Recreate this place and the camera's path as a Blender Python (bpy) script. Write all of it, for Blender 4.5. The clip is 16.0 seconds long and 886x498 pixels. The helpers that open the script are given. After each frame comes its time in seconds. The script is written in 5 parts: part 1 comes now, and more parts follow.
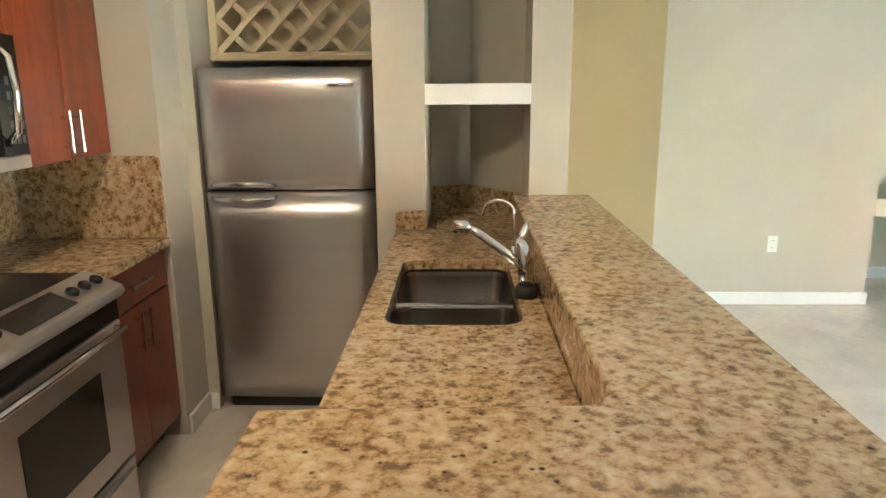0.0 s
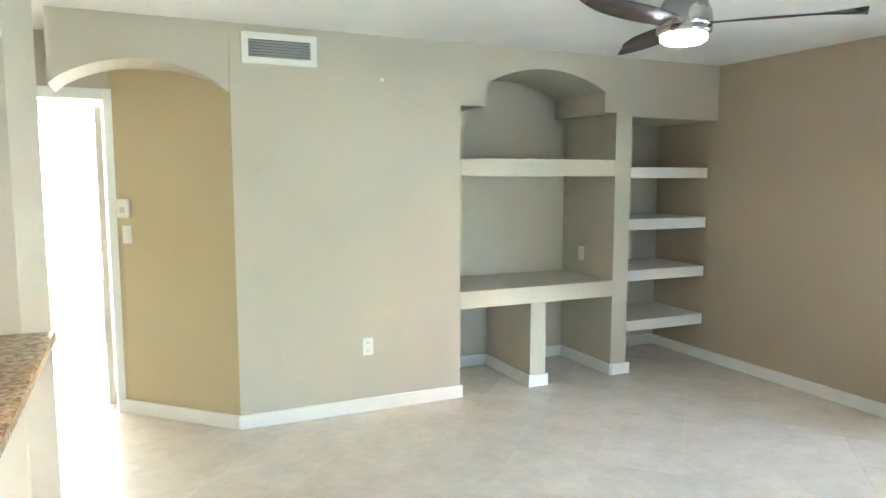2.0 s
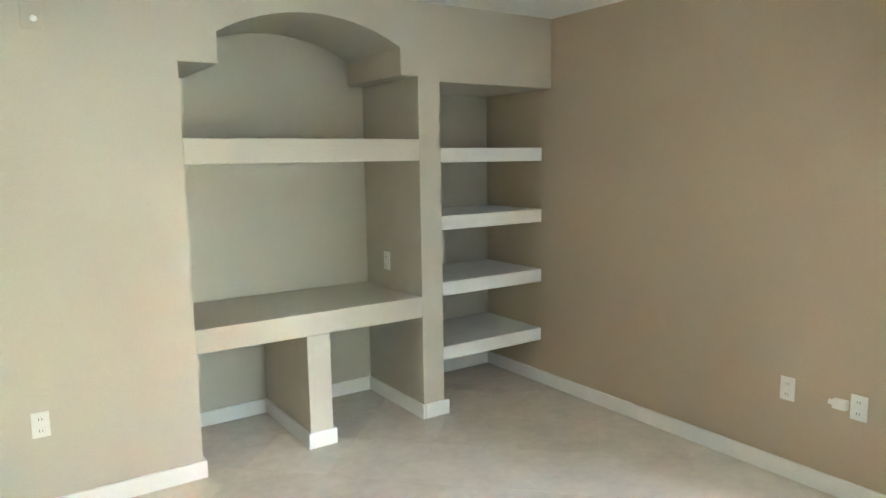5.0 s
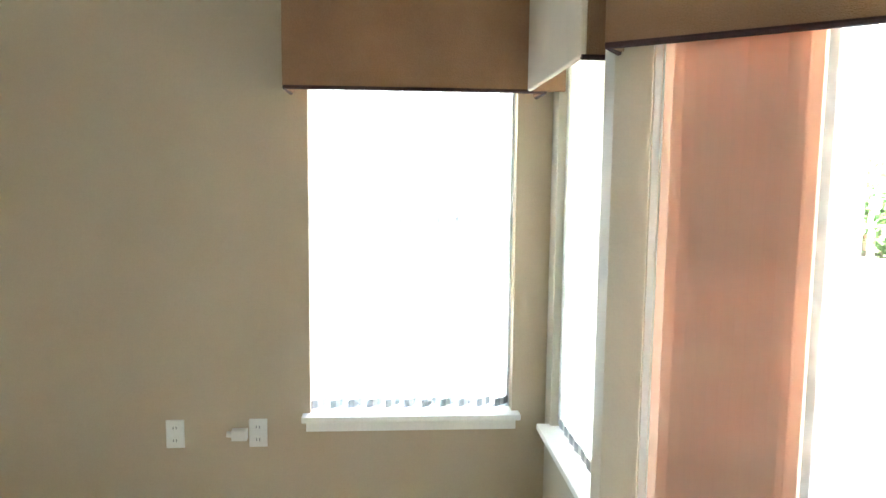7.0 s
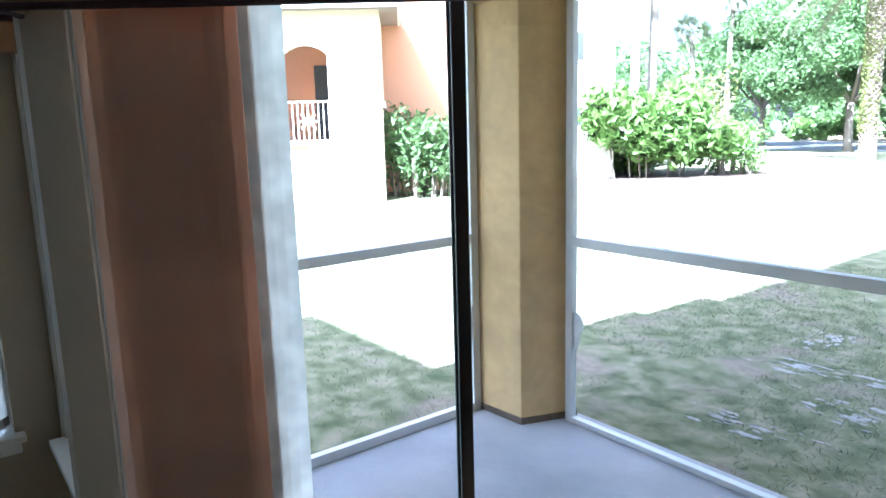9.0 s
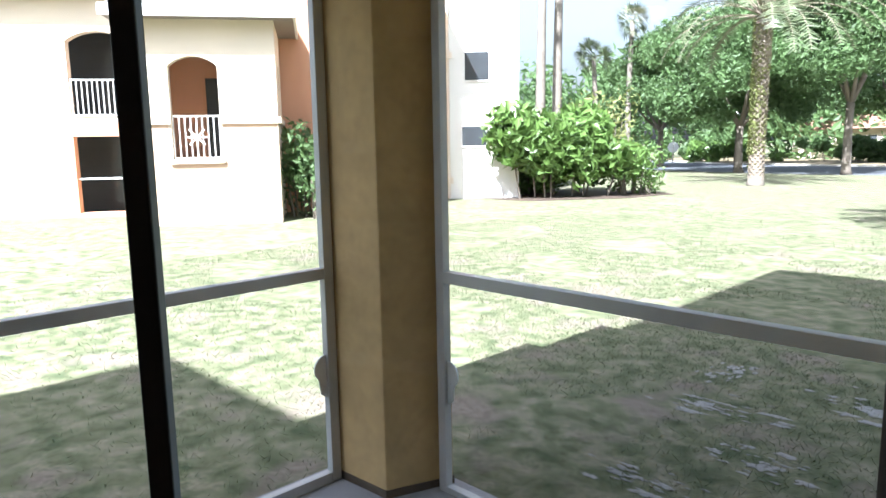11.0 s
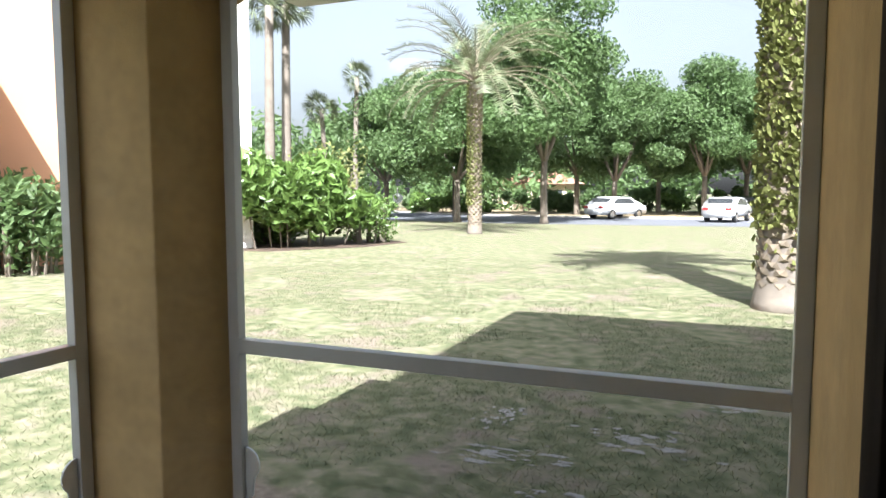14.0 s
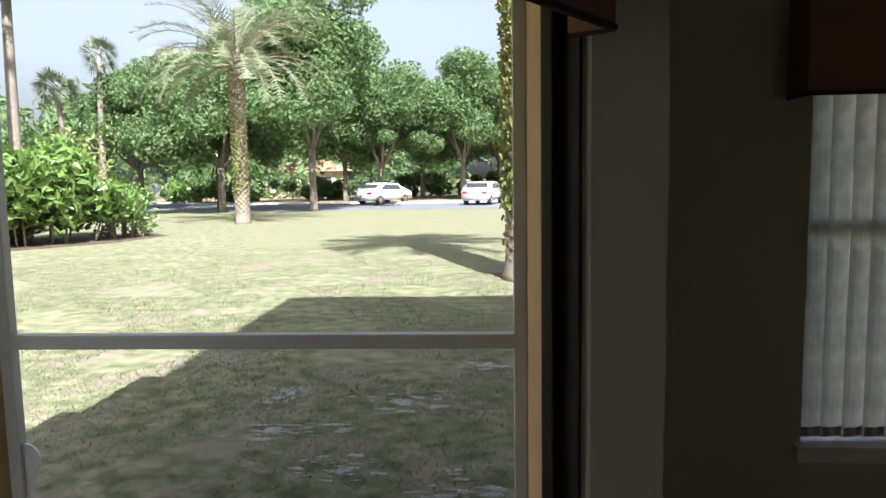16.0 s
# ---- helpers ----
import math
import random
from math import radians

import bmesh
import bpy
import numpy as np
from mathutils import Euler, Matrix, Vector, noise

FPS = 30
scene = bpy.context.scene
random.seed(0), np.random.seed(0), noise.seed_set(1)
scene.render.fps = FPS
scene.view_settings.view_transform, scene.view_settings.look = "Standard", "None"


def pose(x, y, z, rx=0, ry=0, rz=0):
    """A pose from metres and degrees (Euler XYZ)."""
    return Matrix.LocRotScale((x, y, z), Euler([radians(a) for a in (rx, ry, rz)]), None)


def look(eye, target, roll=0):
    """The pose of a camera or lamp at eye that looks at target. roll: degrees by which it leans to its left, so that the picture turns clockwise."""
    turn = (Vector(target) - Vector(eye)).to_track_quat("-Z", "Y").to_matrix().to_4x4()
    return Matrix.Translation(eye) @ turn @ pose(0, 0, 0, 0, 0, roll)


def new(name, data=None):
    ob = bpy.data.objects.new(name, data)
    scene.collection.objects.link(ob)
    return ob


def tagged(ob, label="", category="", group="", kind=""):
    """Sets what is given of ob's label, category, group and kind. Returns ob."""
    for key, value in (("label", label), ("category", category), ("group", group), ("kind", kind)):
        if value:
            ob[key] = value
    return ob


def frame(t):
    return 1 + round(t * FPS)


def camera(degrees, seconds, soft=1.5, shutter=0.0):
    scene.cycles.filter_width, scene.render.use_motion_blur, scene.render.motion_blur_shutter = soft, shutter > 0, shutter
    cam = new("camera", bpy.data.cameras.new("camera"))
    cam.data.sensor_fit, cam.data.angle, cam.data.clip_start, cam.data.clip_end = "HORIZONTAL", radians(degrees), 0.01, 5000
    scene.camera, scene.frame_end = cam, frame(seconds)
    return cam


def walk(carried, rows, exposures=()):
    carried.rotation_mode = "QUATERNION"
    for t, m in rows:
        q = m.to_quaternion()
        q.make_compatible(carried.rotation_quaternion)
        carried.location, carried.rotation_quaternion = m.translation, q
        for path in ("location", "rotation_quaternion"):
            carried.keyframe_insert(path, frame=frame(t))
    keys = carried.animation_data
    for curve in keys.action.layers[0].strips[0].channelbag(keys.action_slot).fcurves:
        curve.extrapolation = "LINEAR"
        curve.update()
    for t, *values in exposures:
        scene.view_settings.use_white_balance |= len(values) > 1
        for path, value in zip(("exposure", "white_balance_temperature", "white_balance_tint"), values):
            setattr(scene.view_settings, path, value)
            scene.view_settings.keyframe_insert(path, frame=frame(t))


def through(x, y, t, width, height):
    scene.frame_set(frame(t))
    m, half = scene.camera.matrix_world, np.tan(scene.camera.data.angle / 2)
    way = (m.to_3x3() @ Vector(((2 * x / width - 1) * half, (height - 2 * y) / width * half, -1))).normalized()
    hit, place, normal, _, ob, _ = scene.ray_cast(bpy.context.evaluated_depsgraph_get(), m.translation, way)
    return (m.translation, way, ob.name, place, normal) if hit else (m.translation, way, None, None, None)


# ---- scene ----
cam = camera(66.0, 16.0)
PATH = [
    (0, (0.803, 0.466, 1.525), (0.755, 2.412, 1.062), -0.4),
    (0.5, (0.991, 0.52, 1.5), (1.241, 2.454, 1.055), -0.9),
    (1, (1.145, 0.602, 1.485), (1.662, 2.498, 1.117), -1.2),
    (1.5, (1.313, 0.749, 1.5), (2.024, 2.602, 1.25), -0.6),
    (2, (1.615, 0.914, 1.563), (2.434, 2.726, 1.352), 0.0),
    (2.5, (1.831, 0.984, 1.613), (2.726, 2.758, 1.384), 0.3),
    (3, (2.072, 1.076, 1.602), (2.971, 2.843, 1.335), -0.2),
    (5.5, (3.015, 2.034, 1.577), (4.305, 3.54, 1.318), -1.5),
    (6, (3.132, 2.278, 1.573), (4.766, 3.399, 1.301), -1.7),
    (6.5, (3.157, 2.43, 1.476), (5.073, 2.97, 1.255), -0.65),
    (7, (3.319, 2.615, 1.472), (5.303, 2.479, 1.265), 0.6),
    (7.5, (3.278, 2.609, 1.462), (5.194, 2.066, 1.277), 0.3),
    (8, (3.279, 2.501, 1.489), (5.097, 1.699, 1.253), -0.1),
    (8.5, (3.255, 2.41, 1.476), (4.945, 1.378, 1.195), -1.1),
    (9, (3.318, 2.3, 1.527), (4.883, 1.104, 1.18), -1.6),
    (9.2, (3.353, 2.256, 1.527), (4.873, 1.007, 1.169), -1.5),
    (11.3, (3.711, 1.6, 1.473), (5.072, 0.162, 1.193), -0.7),
    (11.5, (3.792, 1.544, 1.457), (5.107, 0.061, 1.192), -0.4),
    (12, (3.951, 1.491, 1.453), (5.103, -0.132, 1.247), 0.3),
    (12.5, (3.953, 1.575, 1.479), (4.934, -0.161, 1.326), -0.0),
    (13, (4.028, 1.587, 1.483), (4.887, -0.215, 1.354), -0.1),
    (13.5, (4.048, 1.602, 1.483), (4.852, -0.223, 1.333), -0.2),
    (14, (4.061, 1.618, 1.481), (4.825, -0.223, 1.319), -0.1),
    (14.5, (4.047, 1.663, 1.479), (4.767, -0.196, 1.313), 0.0),
    (15, (4.017, 1.736, 1.471), (4.681, -0.141, 1.278), -0.4),
    (15.5, (4.003, 1.841, 1.472), (4.482, -0.088, 1.249), -0.7),
    (16, (3.987, 1.942, 1.488), (4.108, -0.044, 1.282), -1.0),
]
EXPOSURES = [(0, 7.0, 5550, 13), (0.5, 7.0, 5350, 13), (1.5, 6.95, 5200, 12), (2.2, 6.95, 5250, 13), (3.2, 6.45, 5300, 13), (5.5, 6.95, 5550, 13), (6.5, 6.85, 5450, 12), (7.5, 6.45, 5250, 11),
             (8.2, 5.3, 4900, 12), (8.6, 4.45, 4700, 13), (9.2, 3.7, 4850, 15), (11.3, 2.4, 5500, 15), (13, 2.3, 5800, 16), (16, 2.1, 5950, 16)]
walk(cam, [(t, look(eye, target, roll)) for t, eye, target, roll in PATH], EXPOSURES)

# ---------- world and light ----------
world = bpy.data.worlds.new("world")
scene.world = world
world.use_nodes = True
SUN_EL, SUN_AZ = radians(50), radians(-20.4)   # azimuth of the sun seen from above, from +y towards -x
sky = world.node_tree.nodes.new("ShaderNodeTexSky")
sky.sky_type = "NISHITA"
sky.sun_disc = False
sky.sun_elevation = SUN_EL
sky.sun_rotation = SUN_AZ
sky.dust_density = 5.0
sky.air_density = 1.3
bg = world.node_tree.nodes["Background"]
haze = world.node_tree.nodes.new("ShaderNodeHueSaturation")
haze.inputs["Saturation"].default_value = 0.4
world.node_tree.links.new(sky.outputs[0], haze.inputs["Color"])
world.node_tree.links.new(haze.outputs[0], bg.inputs[0])
bg.inputs[1].default_value = 0.066
sun_dir = Vector((math.sin(SUN_AZ) * math.cos(SUN_EL), math.cos(SUN_AZ) * math.cos(SUN_EL), math.sin(SUN_EL)))
sun = new("sun", bpy.data.lights.new("sun", "SUN"))
sun.data.energy = 5.0
sun.data.angle = radians(0.5)
sun.data.color = (1.0, 0.95, 0.87)
sun.matrix_world = look(sun_dir * 60, (0, 0, 0))


def area(name, place, target, w, h, power, color=(1, 1, 1)):
    lamp = new(name, bpy.data.lights.new(name, "AREA"))
    lamp.data.shape, lamp.data.size, lamp.data.size_y = "RECTANGLE", w, h
    lamp.data.energy, lamp.data.color = power, color
    lamp.matrix_world = look(place, target)
    return lamp


# daylight standing in the real openings
area("daylight_slider", (4.59, 1.40, 1.07), (3.78, 1.98, 0.95), 1.0, 1.9, 0.36, (0.66, 0.93, 1.0))
area("daylight_window_1", (6.2, 2.55, 1.2), (4.0, 2.55, 0.9), 0.75, 1.3, 0.16, (0.9, 0.97, 1.0))
area("daylight_entry", (0.95, 7.6, 1.3), (1.1, 5.0, 0.9), 1.2, 2.0, 1.15, (1.0, 0.91, 0.72))

# ---------- materials ----------
def nodes_of(name):
    m = bpy.data.materials.new(name)
    m.use_nodes = True
    nt = m.node_tree
    return m, nt, nt.nodes, nt.links, nt.nodes["Principled BSDF"]


def ramp(ns, stops):
    r = ns.new("ShaderNodeValToRGB")
    while len(r.color_ramp.elements) < len(stops):
        r.color_ramp.elements.new(0.5)
    for e, (p, c) in zip(r.color_ramp.elements, stops):
        e.position, e.color = p, (*c, 1)
    return r


def surface(name, col, rough=0.6, var=0.12, scale=4.0, fine=60.0, bump=0.15, metal=0.0, spec=0.5, stretch=(1, 1, 1), rough_var=0.1, per_piece=0.0, coat=0.0):
    """A procedural surface with broad stains and fine grain, at real size."""
    m, nt, ns, ln, b = nodes_of(name)
    tc = ns.new("ShaderNodeTexCoord")
    mp = ns.new("ShaderNodeMapping")
    mp.inputs["Scale"].default_value = stretch
    ln.new(tc.outputs["Object"], mp.inputs[0])
    n1, n2 = ns.new("ShaderNodeTexNoise"), ns.new("ShaderNodeTexNoise")
    n1.inputs["Scale"].default_value, n1.inputs["Detail"].default_value = scale, 5
    n2.inputs["Scale"].default_value, n2.inputs["Detail"].default_value = fine, 3
    ln.new(mp.outputs[0], n1.inputs[0])
    ln.new(mp.outputs[0], n2.inputs[0])
    mix = ns.new("ShaderNodeMix")
    mix.data_type = "FLOAT"
    mix.inputs[0].default_value = 0.4
    ln.new(n1.outputs[0], mix.inputs[2])
    ln.new(n2.outputs[0], mix.inputs[3])
    lo = tuple(max(0, c * (1 - var * 1.6)) for c in col)
    hi = tuple(min(1, c * (1 + var * 1.2)) for c in col)
    r = ramp(ns, [(0.3, lo), (0.7, hi)])
    ln.new(mix.outputs[0], r.inputs[0])
    out = r.outputs[0]
    if per_piece:
        oi = ns.new("ShaderNodeObjectInfo")
        hs = ns.new("ShaderNodeHueSaturation")
        mr = ns.new("ShaderNodeMapRange")
        mr.inputs[3].default_value, mr.inputs[4].default_value = 1 - per_piece, 1 + per_piece
        ln.new(oi.outputs["Random"], mr.inputs[0])
        ln.new(mr.outputs[0], hs.inputs["Value"])
        ln.new(out, hs.inputs["Color"])
        out = hs.outputs[0]
    ln.new(out, b.inputs["Base Color"])
    rr = ns.new("ShaderNodeMapRange")
    rr.inputs[3].default_value, rr.inputs[4].default_value = max(0.02, rough - rough_var), min(1, rough + rough_var)
    ln.new(n1.outputs[0], rr.inputs[0])
    ln.new(rr.outputs[0], b.inputs["Roughness"])
    b.inputs["Metallic"].default_value = metal
    b.inputs["Specular IOR Level"].default_value = spec
    b.inputs["Coat Weight"].default_value = coat
    b.inputs["Coat Roughness"].default_value = 0.08
    if bump:
        bp = ns.new("ShaderNodeBump")
        bp.inputs["Strength"].default_value, bp.inputs["Distance"].default_value = bump, 0.004
        ln.new(n2.outputs[0], bp.inputs["Height"])
        ln.new(bp.outputs[0], b.inputs["Normal"])
    return m


def granite_material():
    m, nt, ns, ln, b = nodes_of("granite")
    tc = ns.new("ShaderNodeTexCoord")
    n1, n2, n3, v = [ns.new(k) for k in ("ShaderNodeTexNoise", "ShaderNodeTexNoise", "ShaderNodeTexNoise", "ShaderNodeTexVoronoi")]
    for n, s, d in ((n1, 6, 5), (n2, 42, 5), (n3, 11, 3)):
        n.inputs["Scale"].default_value, n.inputs["Detail"].default_value = s, d
        n.inputs["Roughness"].default_value = 0.65
        ln.new(tc.outputs["Object"], n.inputs[0])
    v.inputs["Scale"].default_value = 46
    ln.new(tc.outputs["Object"], v.inputs[0])
    base = ramp(ns, [(0.3, (0.26, 0.145, 0.06)), (0.5, (0.40, 0.27, 0.13)), (0.72, (0.53, 0.41, 0.25))])
    ln.new(n1.outputs[0], base.inputs[0])
    mid = ramp(ns, [(0.37, (0.025, 0.016, 0.014)), (0.42, (0.20, 0.105, 0.045)), (0.50, (0.43, 0.295, 0.145)), (0.66, (0.63, 0.51, 0.34))])
    ln.new(n2.outputs[0], mid.inputs[0])
    mx = ns.new("ShaderNodeMixRGB")
    mx.inputs[0].default_value = 0.6
    ln.new(base.outputs[0], mx.inputs[1])
    ln.new(mid.outputs[0], mx.inputs[2])
    # scattered dark crystals, thickest in some bands
    sp = ramp(ns, [(0.12, (0.1, 0.085, 0.08)), (0.26, (1, 1, 1))])
    ln.new(v.outputs["Distance"], sp.inputs[0])
    band = ramp(ns, [(0.5, (0, 0, 0)), (0.56, (1, 1, 1))])
    ln.new(n3.outputs[0], band.inputs[0])
    m2 = ns.new("ShaderNodeMixRGB")
    m2.blend_type = "MULTIPLY"
    ln.new(band.outputs[0], m2.inputs[0])
    ln.new(mx.outputs[0], m2.inputs[1])
    ln.new(sp.outputs[0], m2.inputs[2])
    ln.new(m2.outputs[0], b.inputs["Base Color"])
    b.inputs["Roughness"].default_value = 0.14
    b.inputs["Specular IOR Level"].default_value = 0.5
    bp = ns.new("ShaderNodeBump")
    bp.inputs["Strength"].default_value, bp.inputs["Distance"].default_value = 0.05, 0.001
    ln.new(n2.outputs[0], bp.inputs["Height"])
    ln.new(bp.outputs[0], b.inputs["Normal"])
    return m


def glass_material(name, tint=(0.96, 0.98, 0.97), gloss=0.06):
    m, nt, ns, ln, b = nodes_of(name)
    ns.remove(b)
    tr, gl, lw, pw, sc, mx = [ns.new(k) for k in ("ShaderNodeBsdfTransparent", "ShaderNodeBsdfGlossy", "ShaderNodeLayerWeight", "ShaderNodeMath", "ShaderNodeMath", "ShaderNodeMixShader")]
    tr.inputs[0].default_value = (*tint, 1)
    gl.inputs["Roughness"].default_value = 0.01
    pw.operation, sc.operation = "POWER", "MULTIPLY_ADD"
    pw.inputs[1].default_value = 4.0
    sc.inputs[1].default_value, sc.inputs[2].default_value = 0.4, gloss * 0.5
    ln.new(lw.outputs["Facing"], pw.inputs[0])
    ln.new(pw.outputs[0], sc.inputs[0])
    ln.new(sc.outputs[0], mx.inputs[0])
    ln.new(tr.outputs[0], mx.inputs[1])
    ln.new(gl.outputs[0], mx.inputs[2])
    ln.new(mx.outputs[0], ns["Material Output"].inputs[0])
    return m


def thin_material(name, col, through, rough=0.7, fine=40.0):
    """Cloth, blind or leaf that lets part of the light through."""
    m, nt, ns, ln, b = nodes_of(name)
    tl, mx = ns.new("ShaderNodeBsdfTranslucent"), ns.new("ShaderNodeMixShader")
    tc, n, oi = ns.new("ShaderNodeTexCoord"), ns.new("ShaderNodeTexNoise"), ns.new("ShaderNodeNewGeometry")
    n.inputs["Scale"].default_value = fine
    ln.new(tc.outputs["Object"], n.inputs[0])
    r = ramp(ns, [(0.3, tuple(c * 0.72 for c in col)), (0.7, tuple(min(1, c * 1.15) for c in col))])
    add = ns.new("ShaderNodeMath")
    add.operation = "MULTIPLY_ADD"
    add.inputs[1].default_value = 0.45
    ln.new(oi.outputs["Random Per Island"], add.inputs[0])
    sub = ns.new("ShaderNodeMath")
    sub.operation = "SUBTRACT"
    sub.inputs[1].default_value = 0.22
    ln.new(n.outputs[0], sub.inputs[0])
    ln.new(sub.outputs[0], add.inputs[2])
    ln.new(add.outputs[0], r.inputs[0])
    ln.new(r.outputs[0], b.inputs["Base Color"])
    ln.new(r.outputs[0], tl.inputs[0])
    b.inputs["Roughness"].default_value = rough
    mx.inputs[0].default_value = through
    ln.new(b.outputs[0], mx.inputs[1])
    ln.new(tl.outputs[0], mx.inputs[2])
    ln.new(mx.outputs[0], ns["Material Output"].inputs[0])
    return m


def glow(name, col, strength):
    m, nt, ns, ln, b = nodes_of(name)
    b.inputs["Base Color"].default_value = (*col, 1)
    b.inputs["Emission Color"].default_value = (*col, 1)
    b.inputs["Emission Strength"].default_value = strength
    return m


PAINT = surface("wall_paint", (0.50, 0.462, 0.372), 0.62, 0.05, 1.3, 180, 0.25)
TAN = surface("tan_wall_paint", (0.47, 0.385, 0.268), 0.62, 0.05, 1.3, 180, 0.25)
YELLOW = surface("yellow_hall_paint", (0.53, 0.445, 0.27), 0.62, 0.05, 1.3, 180, 0.25)
CEIL = surface("ceiling_paint", (0.78, 0.77, 0.73), 0.85, 0.05, 2, 120, 0.5)
WHITE = surface("white_gloss_paint", (0.80, 0.79, 0.75), 0.35, 0.04, 5, 90, 0.08)
PLASTIC = surface("white_plastic", (0.78, 0.77, 0.72), 0.3, 0.03, 9, 100, 0.03)
TILE = surface("cream_tile", (0.66, 0.59, 0.49), 0.22, 0.085, 4.5, 17, 0.05, per_piece=0.035, rough_var=0.06)
GROUT = surface("grout", (0.62, 0.55, 0.45), 0.8, 0.1, 8, 80, 0.2)
GRANITE = granite_material()
CHERRY = surface("cherry_wood", (0.21, 0.046, 0.016), 0.32, 0.3, 2.5, 30, 0.08, stretch=(6, 6, 0.7), coat=0.3)
STEEL = surface("brushed_steel", (0.56, 0.54, 0.53), 0.3, 0.03, 3, 160, 0.015, metal=1.0, stretch=(0.15, 0.15, 8), rough_var=0.03)
STEEL_V = surface("sink_steel", (0.30, 0.28, 0.27), 0.24, 0.08, 5, 160, 0.05, metal=1.0)
CHROME = surface("chrome", (0.72, 0.72, 0.72), 0.1, 0.03, 5, 50, 0.0, metal=1.0, rough_var=0.03)
BLACK = surface("black_enamel", (0.012, 0.012, 0.013), 0.18, 0.15, 6, 60, 0.03)
DARK = surface("dark_rubber", (0.02, 0.02, 0.02), 0.6, 0.2, 6, 60, 0.1)
CREAM = surface("cream_lacquer", (0.62, 0.52, 0.33), 0.45, 0.08, 6, 60, 0.1)
FABRIC = surface("valance_fabric", (0.27, 0.155, 0.085), 0.9, 0.12, 5, 260, 0.6, spec=0.2)
CORD = surface("dark_cord", (0.05, 0.02, 0.018), 0.8, 0.3, 30, 300, 0.5)
PINE = surface("valance_side_cloth", (0.55, 0.47, 0.36), 0.9, 0.08, 5, 220, 0.4, spec=0.2)
SLAT = thin_material("blind_slat", (0.80, 0.79, 0.75), 0.55, 0.5, 12)
SLAT_PEACH = thin_material("peach_blind", (0.84, 0.55, 0.40), 0.30, 0.6, 2)
GLASS = glass_material("window_glass")
ALU = surface("white_aluminium", (0.66, 0.68, 0.68), 0.4, 0.06, 6, 90, 0.05, metal=0.3)
BRONZE = surface("bronze_aluminium", (0.045, 0.034, 0.029), 0.5, 0.1, 6, 90, 0.05, metal=0.5)
STUCCO = surface("yellow_stucco", (0.52, 0.37, 0.17), 0.9, 0.12, 7, 34, 1.0)
CONCRETE = surface("patio_concrete", (0.34, 0.34, 0.36), 0.85, 0.2, 2.5, 60, 0.5)
STUCCO_W = surface("cream_stucco", (0.70, 0.60, 0.48), 0.9, 0.06, 1, 30, 0.4)
STUCCO_O = surface("salmon_stucco", (0.62, 0.33, 0.20), 0.9, 0.08, 1, 30, 0.4)
ROOF = surface("grey_clay_roof", (0.22, 0.19, 0.17), 0.85, 0.25, 3, 30, 0.4)
FANWOOD = surface("fan_blade_walnut", (0.07, 0.045, 0.035), 0.4, 0.2, 4, 50, 0.05)
NICKEL = surface("brushed_nickel", (0.55, 0.52, 0.48), 0.28, 0.05, 5, 120, 0.03, metal=1.0)
LAMPGLASS = glow("opal_lamp_glass", (1.0, 0.93, 0.80), 0.3)

# ---------- building helpers ----------
def part(name, bm, material, parent=None, label="", smooth=False, bevel=0.0):
    me = bpy.data.meshes.new(name)
    bmesh.ops.recalc_face_normals(bm, faces=bm.faces)
    if smooth:
        for f in bm.faces:
            f.smooth = True
    bm.to_mesh(me)
    bm.free()
    me.materials.append(material)
    ob = new(name, me)
    if parent is not None:
        ob.parent = parent
    if label:
        ob["label"] = label
    if bevel:
        md = ob.modifiers.new("edge", "BEVEL")
        md.width, md.segments, md.limit_method = bevel, 2, "ANGLE"
    return ob


def thing(name, place, label, category, group="", turn=0.0):
    ob = new(name)
    ob.location = place
    ob.rotation_euler = (0, 0, radians(turn))
    ob.empty_display_size = 0.1
    return tagged(ob, label, category, group)


def box(bm, x0, x1, y0, y1, z0, z1):
    vs = [bm.verts.new(c) for c in ((x0, y0, z0), (x1, y0, z0), (x1, y1, z0), (x0, y1, z0), (x0, y0, z1), (x1, y0, z1), (x1, y1, z1), (x0, y1, z1))]
    for f in ((0, 3, 2, 1), (4, 5, 6, 7), (0, 1, 5, 4), (1, 2, 6, 5), (2, 3, 7, 6), (3, 0, 4, 7)):
        bm.faces.new([vs[i] for i in f])
    return vs


def boxm(*spans):
    bm = bmesh.new()
    for s in spans:
        box(bm, *s)
    return bm


def prism(pts, z0, z1, bm=None):
    """A solid over the outline pts (x, y)."""
    bm = bm or bmesh.new()
    lo = [bm.verts.new((x, y, z0)) for x, y in pts]
    hi = [bm.verts.new((x, y, z1)) for x, y in pts]
    bm.faces.new(lo[::-1])
    bm.faces.new(hi)
    for i in range(len(pts)):
        j = (i + 1) % len(pts)
        bm.faces.new((lo[i], lo[j], hi[j], hi[i]))
    return bm


def prism_y(pts, y0, y1, bm=None):
    """A solid over the outline pts (x, z), from y0 to y1."""
    bm = bm or bmesh.new()
    lo = [bm.verts.new((x, y0, z)) for x, z in pts]
    hi = [bm.verts.new((x, y1, z)) for x, z in pts]
    bm.faces.new(lo)
    bm.faces.new(hi[::-1])
    for i in range(len(pts)):
        j = (i + 1) % len(pts)
        bm.faces.new((lo[j], lo[i], hi[i], hi[j]))
    return bm


